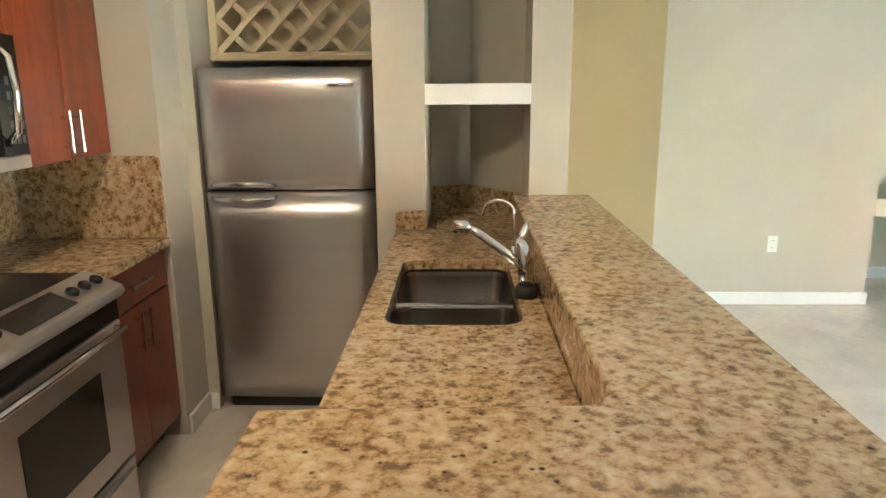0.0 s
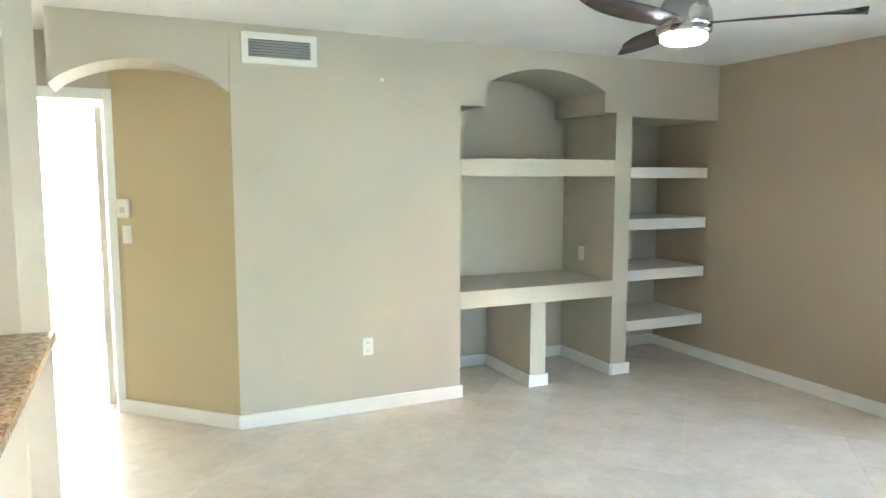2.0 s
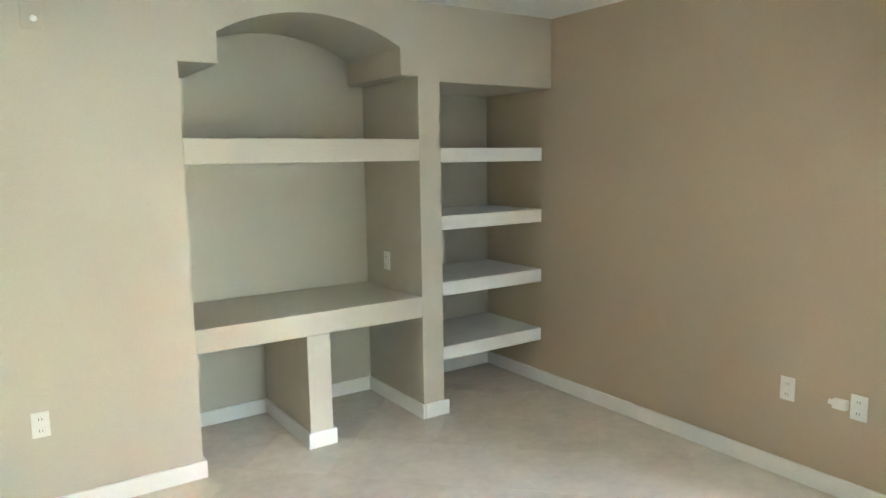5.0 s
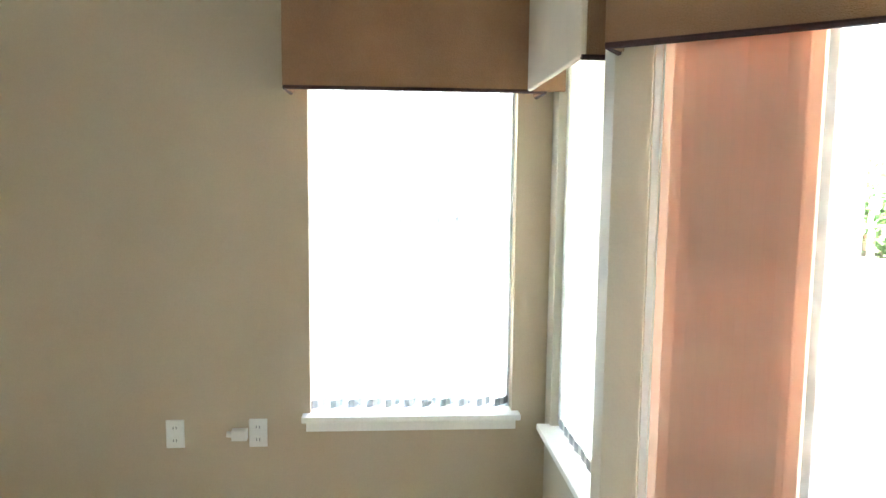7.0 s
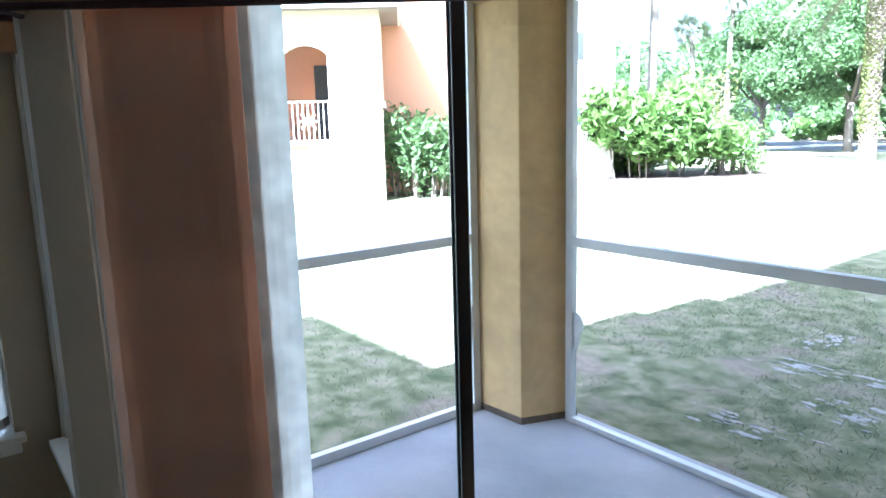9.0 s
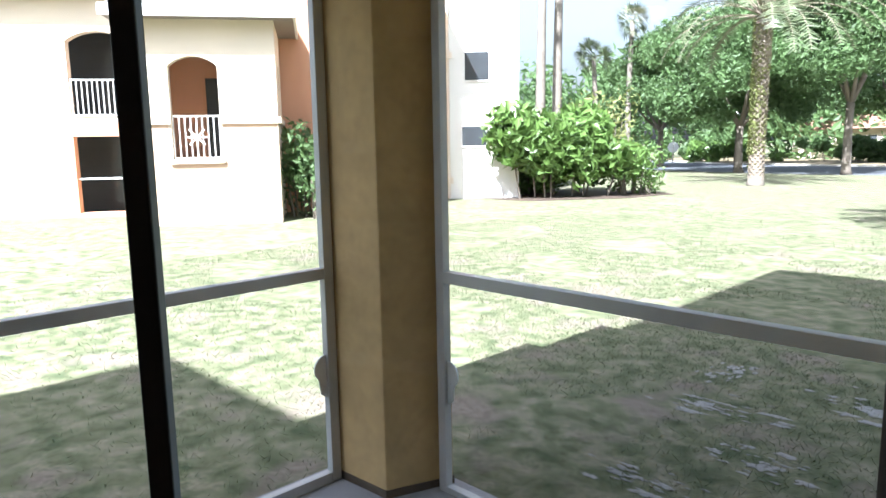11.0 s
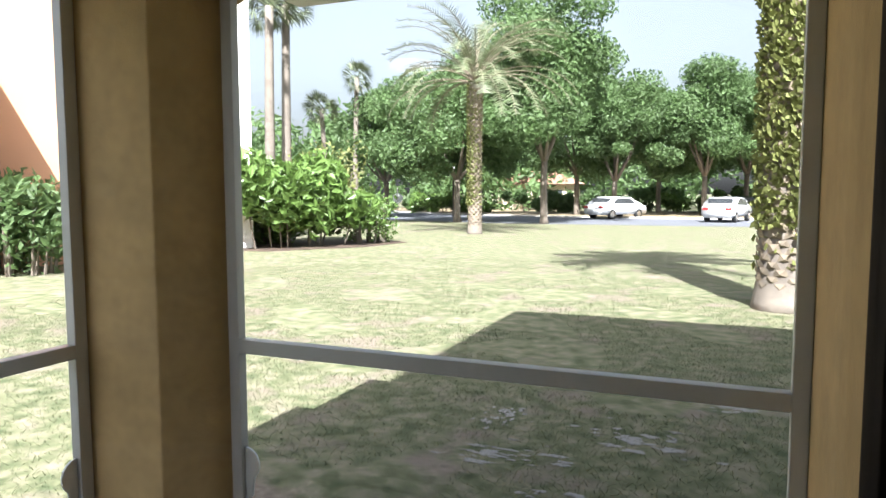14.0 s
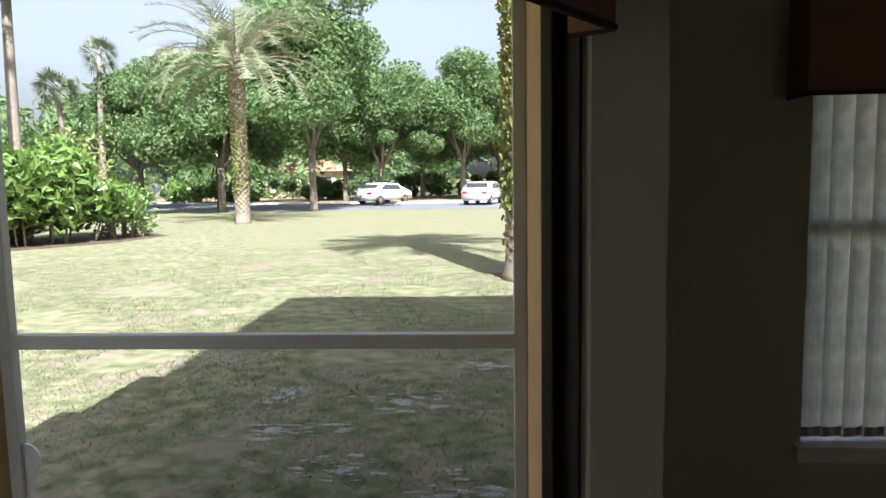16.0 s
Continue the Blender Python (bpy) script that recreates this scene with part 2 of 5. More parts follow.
def tube(bm, path, radii, n=10, caps=True):
    """A round bar along path; radii is one number or one a point."""
    path = [Vector(p) for p in path]
    if not hasattr(radii, "__len__"):
        radii = [radii] * len(path)
    rings = []
    side = None
    for i, p in enumerate(path):
        d = (path[min(i + 1, len(path) - 1)] - path[max(i - 1, 0)]).normalized()
        if side is None:
            side = d.orthogonal().normalized()
        side = (side - d * side.dot(d)).normalized()
        up = d.cross(side)
        rings.append([bm.verts.new(p + (side * math.cos(a) + up * math.sin(a)) * radii[i]) for a in (2 * math.pi * k / n for k in range(n))])
    for a, b in zip(rings, rings[1:]):
        for k in range(n):
            bm.faces.new((a[k], a[(k + 1) % n], b[(k + 1) % n], b[k]))
    if caps:
        bm.faces.new(rings[0][::-1])
        bm.faces.new(rings[-1])
    return bm


def lathe(bm, rows, n=20, at=(0, 0, 0)):
    """A turned body from (radius, height) rows."""
    rings = [[bm.verts.new((at[0] + r * math.cos(2 * math.pi * k / n), at[1] + r * math.sin(2 * math.pi * k / n), at[2] + z)) for k in range(n)] for r, z in rows]
    for a, b in zip(rings, rings[1:]):
        for k in range(n):
            bm.faces.new((a[k], a[(k + 1) % n], b[(k + 1) % n], b[k]))
    bm.faces.new(rings[0][::-1])
    bm.faces.new(rings[-1])
    return bm


def structure(name, bm, material, label, category, bevel=0.0):
    return tagged(part(name, bm, material, None, "", False, bevel), label, category, "", "structure")


def rounded(x0, x1, y0, y1, r, n=5):
    pts = []
    for cx, cy, a0 in ((x1 - r, y0 + r, -90), (x1 - r, y1 - r, 0), (x0 + r, y1 - r, 90), (x0 + r, y0 + r, 180)):
        for k in range(n + 1):
            a = radians(a0 + 90 * k / n)
            pts.append((cx + r * math.cos(a), cy + r * math.sin(a)))
    return pts

# ---------- the rooms ----------
H = 2.46
X1, YN, YW2 = 6.02, 5.17, 2.0          # tan wall, niche wall, short wall beside the slider
DX0, YD, DX1, DY1 = 4.94, 2.10, 3.80, 0.51   # the slanting wall of the glass door: from (DX0, YD) to (DX1, DY1)
YS = -0.5                              # south wall
XK = -1.05                             # kitchen wall
YB = -1.2                              # wall behind the first steps

structure("subfloor", prism([(XK - 0.15, YB - 0.3), (3.82, YB - 0.3), (3.82, DY1 - 0.1), (DX1 + 0.05, DY1 - 0.06), (DX0 + 0.06, YD - 0.06), (5.03, YW2 - 0.12), (X1 + 0.15, YW2 - 0.12), (X1 + 0.15, 8.0), (XK - 0.15, 8.0)], -0.25, -0.0016), GROUT, "pale grout bed under the floor tiles", "floor")
structure("ceiling", boxm((XK - 0.15, X1 + 0.15, YB - 0.3, 8.0, H, H + 0.2)), CEIL, "white painted flat ceiling", "ceiling")

# niche wall: pieces round the two bays
NX0, NX1, RX0 = 3.67, 4.99, 5.138
NB = 5.86
AX0, AX1, NT, SP, CR = 3.857, 4.876, 2.045, 2.195, 2.33


def arc(x0, x1, z0, z1, n=14):
    """Points of a flat arch from (x0, z0) over z1 to (x1, z0)."""
    half, rise = (x1 - x0) / 2, z1 - z0
    r = (half * half + rise * rise) / (2 * rise)
    a = math.asin(half / r)
    return [((x0 + x1) / 2 + r * math.sin(-a + 2 * a * k / n), z1 - r + r * math.cos(-a + 2 * a * k / n)) for k in range(n + 1)]


structure("wall_north", boxm((2.16, NX0, YN, NB, 0, H)), PAINT, "sage beige painted wall with white baseboard", "wall")
head = [(NX0, H), (NX0, NT), (AX0, NT), (AX0, SP)] + arc(AX0, AX1, SP, CR)[1:-1] + [(AX1, SP), (AX1, NT), (NX1, NT), (NX1, H)]
structure("niche_head", prism_y(head, YN, NB - 0.02), PAINT, "beige arched head over the built-in niche", "wall")
structure("niche_post", boxm((NX1, RX0, YN, NB, 0, H)), PAINT, "beige post between two built-in shelf bays", "wall")
structure("niche_head_2", boxm((RX0, X1, YN, NB, 2.02, H)), PAINT, "beige head over the shelf bay", "wall")
structure("niche_back", boxm((NX0 - 0.05, X1 + 0.12, NB, NB + 0.12, 0, H)), PAINT, "beige back wall of the shelf niche", "wall")
structure("wall_east", boxm((X1, X1 + 0.12, 2.96, NB, 0, H), (X1, X1 + 0.12, YW2 - 0.12, 2.14, 0, H), (X1, X1 + 0.12, 2.14, 2.96, 0, 0.50), (X1, X1 + 0.12, 2.14, 2.96, 2.1, H)), TAN, "tan painted wall with a window", "wall")
W2A, W2B = 5.19, 5.92
structure("wall_short", boxm((5.02, W2A, YW2 - 0.12, YW2, 0, H), (W2B, X1, YW2 - 0.12, YW2, 0, H), (W2A, W2B, YW2 - 0.12, YW2, 0, 0.47), (W2A, W2B, YW2 - 0.12, YW2, 2.1, H)), PAINT, "short tan wall with a window beside the glass door", "wall")
# diagonal wall over and beside the glass door
dg = math.hypot(DX0 - DX1, YD - DY1)
UX, UY = (DX1 - DX0) / dg, (DY1 - YD) / dg


DE = dg + 0.055                        # end of the glass door


def diag(s, off=0.0):
    """A point s metres along the diagonal wall, off metres to the outside."""
    return (DX0 + s * UX - off * UY, YD + s * UY + off * UX)


def diag_box(s0, s1, o0, o1, z0, z1, bm=None):
    return prism([diag(s0, o0), diag(s1, o0), diag(s1, o1), diag(s0, o1)], z0, z1, bm)


structure("wall_pier", prism([(DX0, YD), (5.02, YD), (5.02, YW2 - 0.12), diag(0.09, 0.1), diag(0.09, 0)], 0, H), PAINT, "tan pier between the window and the glass door", "wall")
structure("wall_diagonal_head", diag_box(0.091, DE, 0, 0.14, 2.12, H), PAINT, "tan wall over the sliding glass door", "wall")
structure("wall_diagonal_jamb", prism([(3.60, DY1 - 0.033), (DX1 - 0.04, DY1 - 0.033), diag(DE, 0), diag(DE, 0.06), (3.81, DY1 - 0.145), (3.60, DY1 - 0.145)], 0, 2.12), PAINT, "tan wall beside the sliding glass door", "wall")
structure("wall_patio_side", boxm((3.64, 3.76, YS - 0.02, DY1 - 0.146, 0, H)), PAINT, "tan inside wall beside the patio", "wall")
structure("wall_south", boxm((2.86, 3.64, YS - 0.12, YS, 0, H), (XK, 1.7, YS - 0.12, YS, 0, H), (1.7, 2.86, YS - 0.12, YS, 0, 0.5), (1.7, 2.86, YS - 0.12, YS, 2.1, H)), PAINT, "tan wall with a window and blinds", "wall")
structure("wall_kitchen", boxm((XK - 0.12, XK, YB - 0.2, 4.3, 0, H)), PAINT, "beige kitchen wall", "wall")
# hall: diagonal yellow wall, arch and bright door
structure("wall_hall_diagonal", prism([(2.16, YN), (2.16, YN + 0.3), (1.62, 6.0), (1.50, 5.85), (1.54, 5.79)], 0, H), YELLOW, "yellow beige diagonal hall wall with switches", "wall")
structure("arch_head", prism_y([(1.22, H), (1.22, 2.06)] + arc(1.22, 2.15, 2.07, 2.22)[1:-1] + [(2.15, 2.06), (2.16, H)], YN, YN + 0.42), PAINT, "beige arched opening to the hall", "wall")
structure("wall_hall_end", boxm((0.3, 0.62, 5.86, 5.98, 0, H), (1.46, 1.62, 5.86, 5.98, 0, H), (0.62, 1.46, 5.86, 5.98, 2.05, H)), PAINT, "pale hall wall round the doorway", "wall")
structure("wall_hall_left", boxm((0.3, 0.42, 4.0, 7.9, 0, H)), PAINT, "beige hall side wall", "wall")
structure("wall_entry", boxm((1.6, 1.72, 5.98, 7.9, 0, H), (0.3, 0.4, 7.9, 8.0, 0, H), (1.5, 1.72, 7.9, 8.0, 0, H), (0.4, 1.5, 7.9, 8.0, 2.05, H)), WHITE, "white entry room walls", "wall")

# kitchen end: stub wall, fridge alcove, pass column with niche
structure("wall_kitchen_stub", boxm((XK, -0.42, 3.25, 4.2, 0, H)), PAINT, "cream kitchen wall beside the fridge", "wall")
structure("wall_fridge_side", boxm((-0.42, -0.365, 3.52, 4.2, 0, H)), PAINT, "cream wall edge beside the fridge", "wall")
structure("wall_fridge_back", boxm((-0.365, 0.44, 4.19, 4.31, 0, H)), PAINT, "wall behind the fridge", "wall")
structure("column_left", boxm((0.44, 0.657, 3.41, 4.2, 0, H)), PAINT, "cream column beside the fridge", "wall")
structure("column_right", boxm((1.105, 1.27, 3.41, 4.2, 0, H)), PAINT, "cream column at the end of the bar", "wall")
structure("pass_niche_back", prism([(0.657, 3.98), (0.86, 4.02), (1.105, 3.72), (1.105, 4.2), (0.657, 4.2)], 0, H), PAINT, "angled beige back of the shelf niche", "wall")
structure("pass_shelf", prism([(0.657, 3.40), (1.105, 3.40), (1.105, 3.75), (0.86, 4.0), (0.657, 3.97)], 1.451, 1.538), WHITE, "thick white painted shelf in the niche", "shelf", 0.004)
structure("pass_niche_base", boxm((0.657, 1.105, 3.42, 3.9, 0, 0.9)), PAINT, "beige wall under the niche", "wall")
structure("wall_behind", boxm((XK, 2.0, YB - 0.12, YB, 0, H)), PAINT, "beige wall behind the kitchen", "wall")

# ---------- floor tiles, laid on the diagonal ----------
def clip_poly(poly, inside):
    """Cut a convex polygon by half planes (a, b, c): keeps a*x + b*y <= c."""
    for a, b, c in inside:
        out = []
        for i, p in enumerate(poly):
            q = poly[(i + 1) % len(poly)]
            dp, dq = a * p[0] + b * p[1] - c, a * q[0] + b * q[1] - c
            if dp <= 0:
                out.append(p)
            if dp * dq < 0:
                k = dp / (dp - dq)
                out.append((p[0] + (q[0] - p[0]) * k, p[1] + (q[1] - p[1]) * k))
        poly = out
        if len(poly) < 3:
            return []
    return poly


# ---------- kitchen ----------
def slab_with_hole(outer, hole, z0, z1):
    bm = bmesh.new()
    edges = []
    for loop in (outer, hole):
        vs = [bm.verts.new((x, y, z1)) for x, y in loop]
        edges += [bm.edges.new((vs[i], vs[(i + 1) % len(vs)])) for i in range(len(vs))]
    bmesh.ops.triangle_fill(bm, use_beauty=True, edges=edges)
    top = list(bm.faces)
    ext = bmesh.ops.extrude_face_region(bm, geom=top)
    for v in ext["geom"]:
        if isinstance(v, bmesh.types.BMVert):
            v.co.z = z0
    return bm


def bar_handle(length, r=0.006, stand=0.03):
    """A chrome bar along z with two stand-offs towards -x, in one mesh."""
    bm = bmesh.new()
    tube(bm, [(stand, 0, 0), (stand, 0, length)], r)
    for z in (length * 0.15, length * 0.85):
        tube(bm, [(0, 0, z), (stand, 0, z)], r * 0.8)
    return bm


BX0, BX1, BXR = 0.505, 1.365, 1.045
CY0, CY1 = 1.40, 3.41
# sink run below the bar
base = thing("sink_base_cabinet", (0, 0, 0), "cherry wood base cabinet under the granite sink counter", "cabinet")
part("body", boxm((0.57, 1.16, 1.26, 3.40, 0.1, 0.69), (0.57, 0.585, 1.26, 3.40, 0.691, 0.878)), CHERRY, base)
part("toe_kick", boxm((0.63, 1.14, 1.30, 3.40, 0, 0.1)), DARK, base)
for k in range(4):
    y0 = 1.45 + k * 0.48
    d = part("door", boxm((0.552, 0.57, y0, y0 + 0.46, 0.12, 0.70)), CHERRY, base, bevel=0.003)
    h = part("handle", bar_handle(0.16), CHROME, d, "chrome bar handle")
    h.matrix_local = pose(0.552, y0 + (0.40 if k % 2 == 0 else 0.06), 0.5, 0, 0, 180)
half = thing("bar_half_wall", (0, 0, 0), "beige painted half wall carrying the granite bar", "half wall")
part("wall", boxm((1.162, 1.262, 1.26, 3.41, 0, 1.03)), PAINT, half)
part("baseboard", boxm((1.262, 1.277, 1.26, 3.41, 0, 0.09)), WHITE, half, "white baseboard")
SX0, SX1, SY0, SY1 = 0.60, 0.975, 2.17, 2.86
counter = tagged(part("sink_counter", slab_with_hole([(0.525, CY0 - 0.1), (BXR - 0.002, CY0 - 0.1), (BXR - 0.002, CY1), (0.525, CY1)], rounded(SX0, SX1, SY0, SY1, 0.06), 0.879, 0.915), GRANITE, bevel=0.003), "polished brown speckled granite counter with an undermount sink", "counter")
riser = tagged(part("granite_riser", boxm((BXR, BXR + 0.02, CY0, CY1, 0.879, 1.03)), GRANITE), "polished granite backsplash strip below the bar", "backsplash")
bar_pts = [(BX0, 1.125), (BX0 + 0.03, 1.09), (1.285, 1.09), (1.345, 1.105), (BX1, 1.16), (BX1, CY1), (BXR - 0.012, CY1), (BXR - 0.012, CY0 + 0.05), (BXR - 0.03, CY0 + 0.01), (BXR - 0.06, CY0), (BX0, CY0 - 0.02)]
bar = tagged(part("bar_counter", prism(bar_pts, 1.031, 1.067), GRANITE, bevel=0.006), "polished brown speckled granite raised bar top", "bar counter")
endw = thing("bar_end_panel", (0, 0, 0), "beige end wall under the near granite bar", "half wall")
part("wall", boxm((0.56, 1.162, 1.22, 1.258, 0, 1.03)), PAINT, endw)
splash = tagged(part("column_backsplash", boxm((0.525, 0.66, 3.385, 3.408, 0.916, 1.0)), GRANITE, bevel=0.003), "short granite backsplash on the column", "backsplash")
nsplash = tagged(part("niche_backsplash", prism([(0.66, 3.955), (0.86, 3.995), (1.10, 3.70), (1.085, 3.685), (0.855, 3.965), (0.66, 3.93)], 0.916, 1.03), GRANITE), "granite backsplash in the shelf niche", "backsplash")
ncount = tagged(part("niche_counter", prism([(0.66, 3.412), (1.103, 3.412), (1.103, 3.70), (0.86, 3.99), (0.66, 3.95)], 0.901, 0.9148), GRANITE), "granite ledge in the shelf niche", "counter")


def bowl(x0, x1, y0, y1, z0, z1):
    bm = bmesh.new()
    rings = []
    for z, inset, r in ((z1, 0.0, 0.055), (z1 - 0.02, 0.004, 0.055), (z0 + 0.03, 0.012, 0.05), (z0, 0.035, 0.045)):
        rings.append([bm.verts.new((x, y, z)) for x, y in rounded(x0 + inset, x1 - inset, y0 + inset, y1 - inset, r)])
    for a, b in zip(rings, rings[1:]):
        for i in range(len(a)):
            j = (i + 1) % len(a)
            bm.faces.new((a[i], a[j], b[j], b[i]))
    bm.faces.new(rings[-1])
    return bm


sink = thing("kitchen_sink", (0, 0, 0), "stainless steel double bowl undermount kitchen sink", "sink")
part("rim", slab_with_hole(rounded(SX0 - 0.02, SX1 + 0.02, SY0 - 0.02, SY1 + 0.02, 0.06), rounded(SX0 + 0.004, SX1 - 0.004, SY0 + 0.004, SY1 - 0.004, 0.055), 0.872, 0.878), STEEL_V, sink)
part("divider", boxm((SX0, SX1, 2.447, 2.483, 0.70, 0.8755)), CHROME, sink, bevel=0.008)
for a, b in ((SY0 + 0.003, 2.449), (2.481, SY1 - 0.003)):
    w = part("bowl", bowl(SX0 + 0.003, SX1 - 0.003, a, b, 0.70, 0.873), STEEL_V, sink, smooth=True)
    bmd = bmesh.new()
    lathe(bmd, [(0.045, 0.0), (0.045, 0.004), (0.03, 0.005), (0.012, 0.002)], 18, ((SX0 + SX1) / 2, (a + b) / 2, 0.7))
    part("drain", bmd, CHROME, w, "chrome drain")

fc = thing("kitchen_faucet", (1.0, 2.42, 0.915), "chrome single lever kitchen faucet with pull-out spout", "faucet")
part("base_ring", lathe(bmesh.new(), [(0.036, 0), (0.036, 0.022), (0.028, 0.034), (0.02, 0.036)], 20), DARK, fc, "dark base ring", True)
part("body", tube(bmesh.new(), [(0, 0, 0.03), (0, 0, 0.09), (-0.012, 0.012, 0.15), (-0.02, 0.02, 0.17)], [0.022, 0.023, 0.02, 0.012], 16), CHROME, fc, "", True)
part("spout", tube(bmesh.new(), [(0, 0.0, 0.085), (-0.07, 0.03, 0.135), (-0.14, 0.06, 0.18), (-0.175, 0.075, 0.196)], [0.014, 0.013, 0.0125, 0.012], 14), CHROME, fc, "", True)
part("spray_head", tube(bmesh.new(), [(-0.165, 0.07, 0.19), (-0.18, 0.078, 0.197), (-0.205, 0.087, 0.196), (-0.215, 0.09, 0.18)], [0.013, 0.02, 0.021, 0.012], 14), CHROME, fc, "", True)
part("lever", tube(bmesh.new(), [(-0.018, 0.02, 0.165), (0.0, 0.05, 0.2), (0.01, 0.09, 0.205)], [0.012, 0.008, 0.007], 10), CHROME, fc, "", True)
wf = thing("water_filter_tap", (1.0, 2.86, 0.915), "small chrome gooseneck water filter tap", "tap")
part("base_ring", lathe(bmesh.new(), [(0.024, 0), (0.024, 0.012), (0.012, 0.03), (0.010, 0.05)], 16), CHROME, wf, "", True)
arcp = [(0, 0, 0.04), (0, 0, 0.12), (-0.004, 0.002, 0.165)] + [(-0.055 + 0.055 * math.cos(radians(a)), 0.02 - 0.02 * math.cos(radians(a)), 0.165 + 0.05 * math.sin(radians(a))) for a in range(20, 181, 20)] + [(-0.112, 0.04, 0.15)]
part("gooseneck", tube(bmesh.new(), arcp, 0.006, 10), CHROME, wf, "", True)
part("lever", tube(bmesh.new(), [(0, 0, 0.04), (0.012, -0.03, 0.055), (0.014, -0.045, 0.056)], 0.006, 8), CHROME, wf, "", True)

# left run: base cabinets, counter, range, uppers
def base_unit(y0, y1):
    c = thing("base_cabinet", (0, 0, 0), "cherry wood base cabinet with drawer, two doors and chrome bars", "cabinet", "cherry base cabinets")
    part("body", boxm((XK + 0.002, -0.46, y0, y1, 0.1, 0.878)), CHERRY, c)
    part("toe_kick", boxm((XK + 0.002, -0.53, y0, y1, 0, 0.1)), DARK, c)
    dr = part("drawer", boxm((-0.46, -0.442, y0 + 0.004, y1 - 0.004, 0.72, 0.868)), CHERRY, c, bevel=0.003)
    h = part("handle", bar_handle(0.16), CHROME, dr, "chrome bar handle")
    h.matrix_local = pose(-0.442, (y0 + y1) / 2 - 0.08, 0.80, -90, 0, 0)
    m = (y0 + y1) / 2
    for a, b, hy in ((y0 + 0.004, m - 0.002, m - 0.035), (m + 0.002, y1 - 0.004, m + 0.035)):
        d = part("door", boxm((-0.46, -0.442, a, b, 0.115, 0.71)), CHERRY, c, bevel=0.003)
        h = part("handle", bar_handle(0.16), CHROME, d, "chrome bar handle")
        h.matrix_local = pose(-0.442, hy, 0.53)
    return c


base_unit(2.665, 3.245)
base_unit(1.2, 1.885)
for a, b in ((2.66, 3.247), (1.18, 1.885)):
    tagged(part("kitchen_counter", boxm((XK + 0.003, -0.415, a, b, 0.879, 0.915)), GRANITE, bevel=0.004), "polished brown speckled granite kitchen counter", "counter", "kitchen counters")
tagged(part("wall_backsplash", boxm((XK + 0.002, XK + 0.022, 1.18, 3.225, 0.917, 1.262)), GRANITE), "full height granite backsplash behind the range", "backsplash")
sp = prism_y([(XK + 0.024, 0.917), (-0.425, 0.917), (-0.425, 1.23), (-0.432, 1.25), (-0.452, 1.258), (XK + 0.024, 1.258)], 3.227, 3.249)
tagged(part("side_backsplash", sp, GRANITE, bevel=0.002), "granite side backsplash with a rounded top corner", "backsplash")


def upper_unit(y0, y1, z0, z1, doors):
    c = thing("wall_cabinet", (0, 0, 0), "cherry wood wall cabinet with slab doors and chrome bars", "cabinet", "cherry wall cabinets")
    part("body", boxm((XK + 0.002, -0.642, y0, y1, z0, z1)), CHERRY, c)
    w = (y1 - y0) / doors
    for k in range(doors):
        d = part("door", boxm((-0.642, -0.622, y0 + w * k + 0.003, y0 + w * (k + 1) - 0.003, z0 + 0.003, z1 - 0.003)), CHERRY, c, bevel=0.003)
        h = part("handle", bar_handle(0.15), CHROME, d, "chrome bar handle")
        h.matrix_local = pose(-0.622, y0 + w * k + (w - 0.035 if k % 2 == 0 else 0.035), z0 + 0.03)
    return c


upper_unit(2.665, 3.248, 1.27, 2.30, 2)
upper_unit(1.89, 2.66, 1.70, 2.30, 2)
upper_unit(1.2, 1.885, 1.27, 2.30, 2)

rg = thing("kitchen_range", (0, 0, 0), "stainless steel range with black glass cooktop and oven door", "range")
RY0, RY1 = 1.892, 2.655
part("body", boxm((XK + 0.01, -0.40, RY0, RY1, 0.03, 0.90)), BLACK, rg)
part("cooktop", boxm((XK + 0.01, -0.47, RY0, RY1, 0.901, 0.925)), BLACK, rg, "black glass cooktop", bevel=0.004)
cp = part("control_panel", prism_y([(-0.47, 0.925), (-0.455, 0.935), (-0.335, 0.885), (-0.325, 0.865), (-0.34, 0.845), (-0.47, 0.86)], RY0, RY1), STEEL, rg, "slanted steel control panel", bevel=0.004)
for y in (2.02, 2.09, 2.46, 2.53, 2.60):
    kb = part("knob", lathe(bmesh.new(), [(0.021, 0), (0.02, 0.012), (0.015, 0.016)], 14), BLACK, cp, "black knob", True)
    kb.matrix_local = pose(-0.395, y, 0.911, 0, 22, 0)
dsp = part("display", boxm((-0.045, 0.045, -0.14, 0.14, 0, 0.002)), BLACK, cp, "dark glass display")
dsp.matrix_local = pose(-0.395, 2.275, 0.911, 0, 22, 0)
part("door_vent_strip", boxm((-0.40, -0.358, RY0 + 0.006, RY1 - 0.006, 0.768, 0.843)), BLACK, rg, "black strip under the control panel")
dr = part("oven_door", boxm((-0.40, -0.352, RY0 + 0.01, RY1 - 0.01, 0.27, 0.765)), STEEL, rg, "brushed steel oven door", bevel=0.006)
part("oven_window", prism([(0, 0), (0.004, 0), (0.004, 0.42), (0, 0.42)], 0.36, 0.64), BLACK, dr, "dark oven window", bevel=0.002).matrix_local = pose(-0.353, 2.06, 0)
bmh = bmesh.new()
tube(bmh, [(-0.355, RY0 + 0.05, 0.745), (-0.315, RY0 + 0.06, 0.75), (-0.308, (RY0 + RY1) / 2, 0.752), (-0.315, RY1 - 0.06, 0.75), (-0.355, RY1 - 0.05, 0.745)], 0.012, 12)
part("oven_handle", bmh, CHROME, dr, "curved steel bar handle", True)
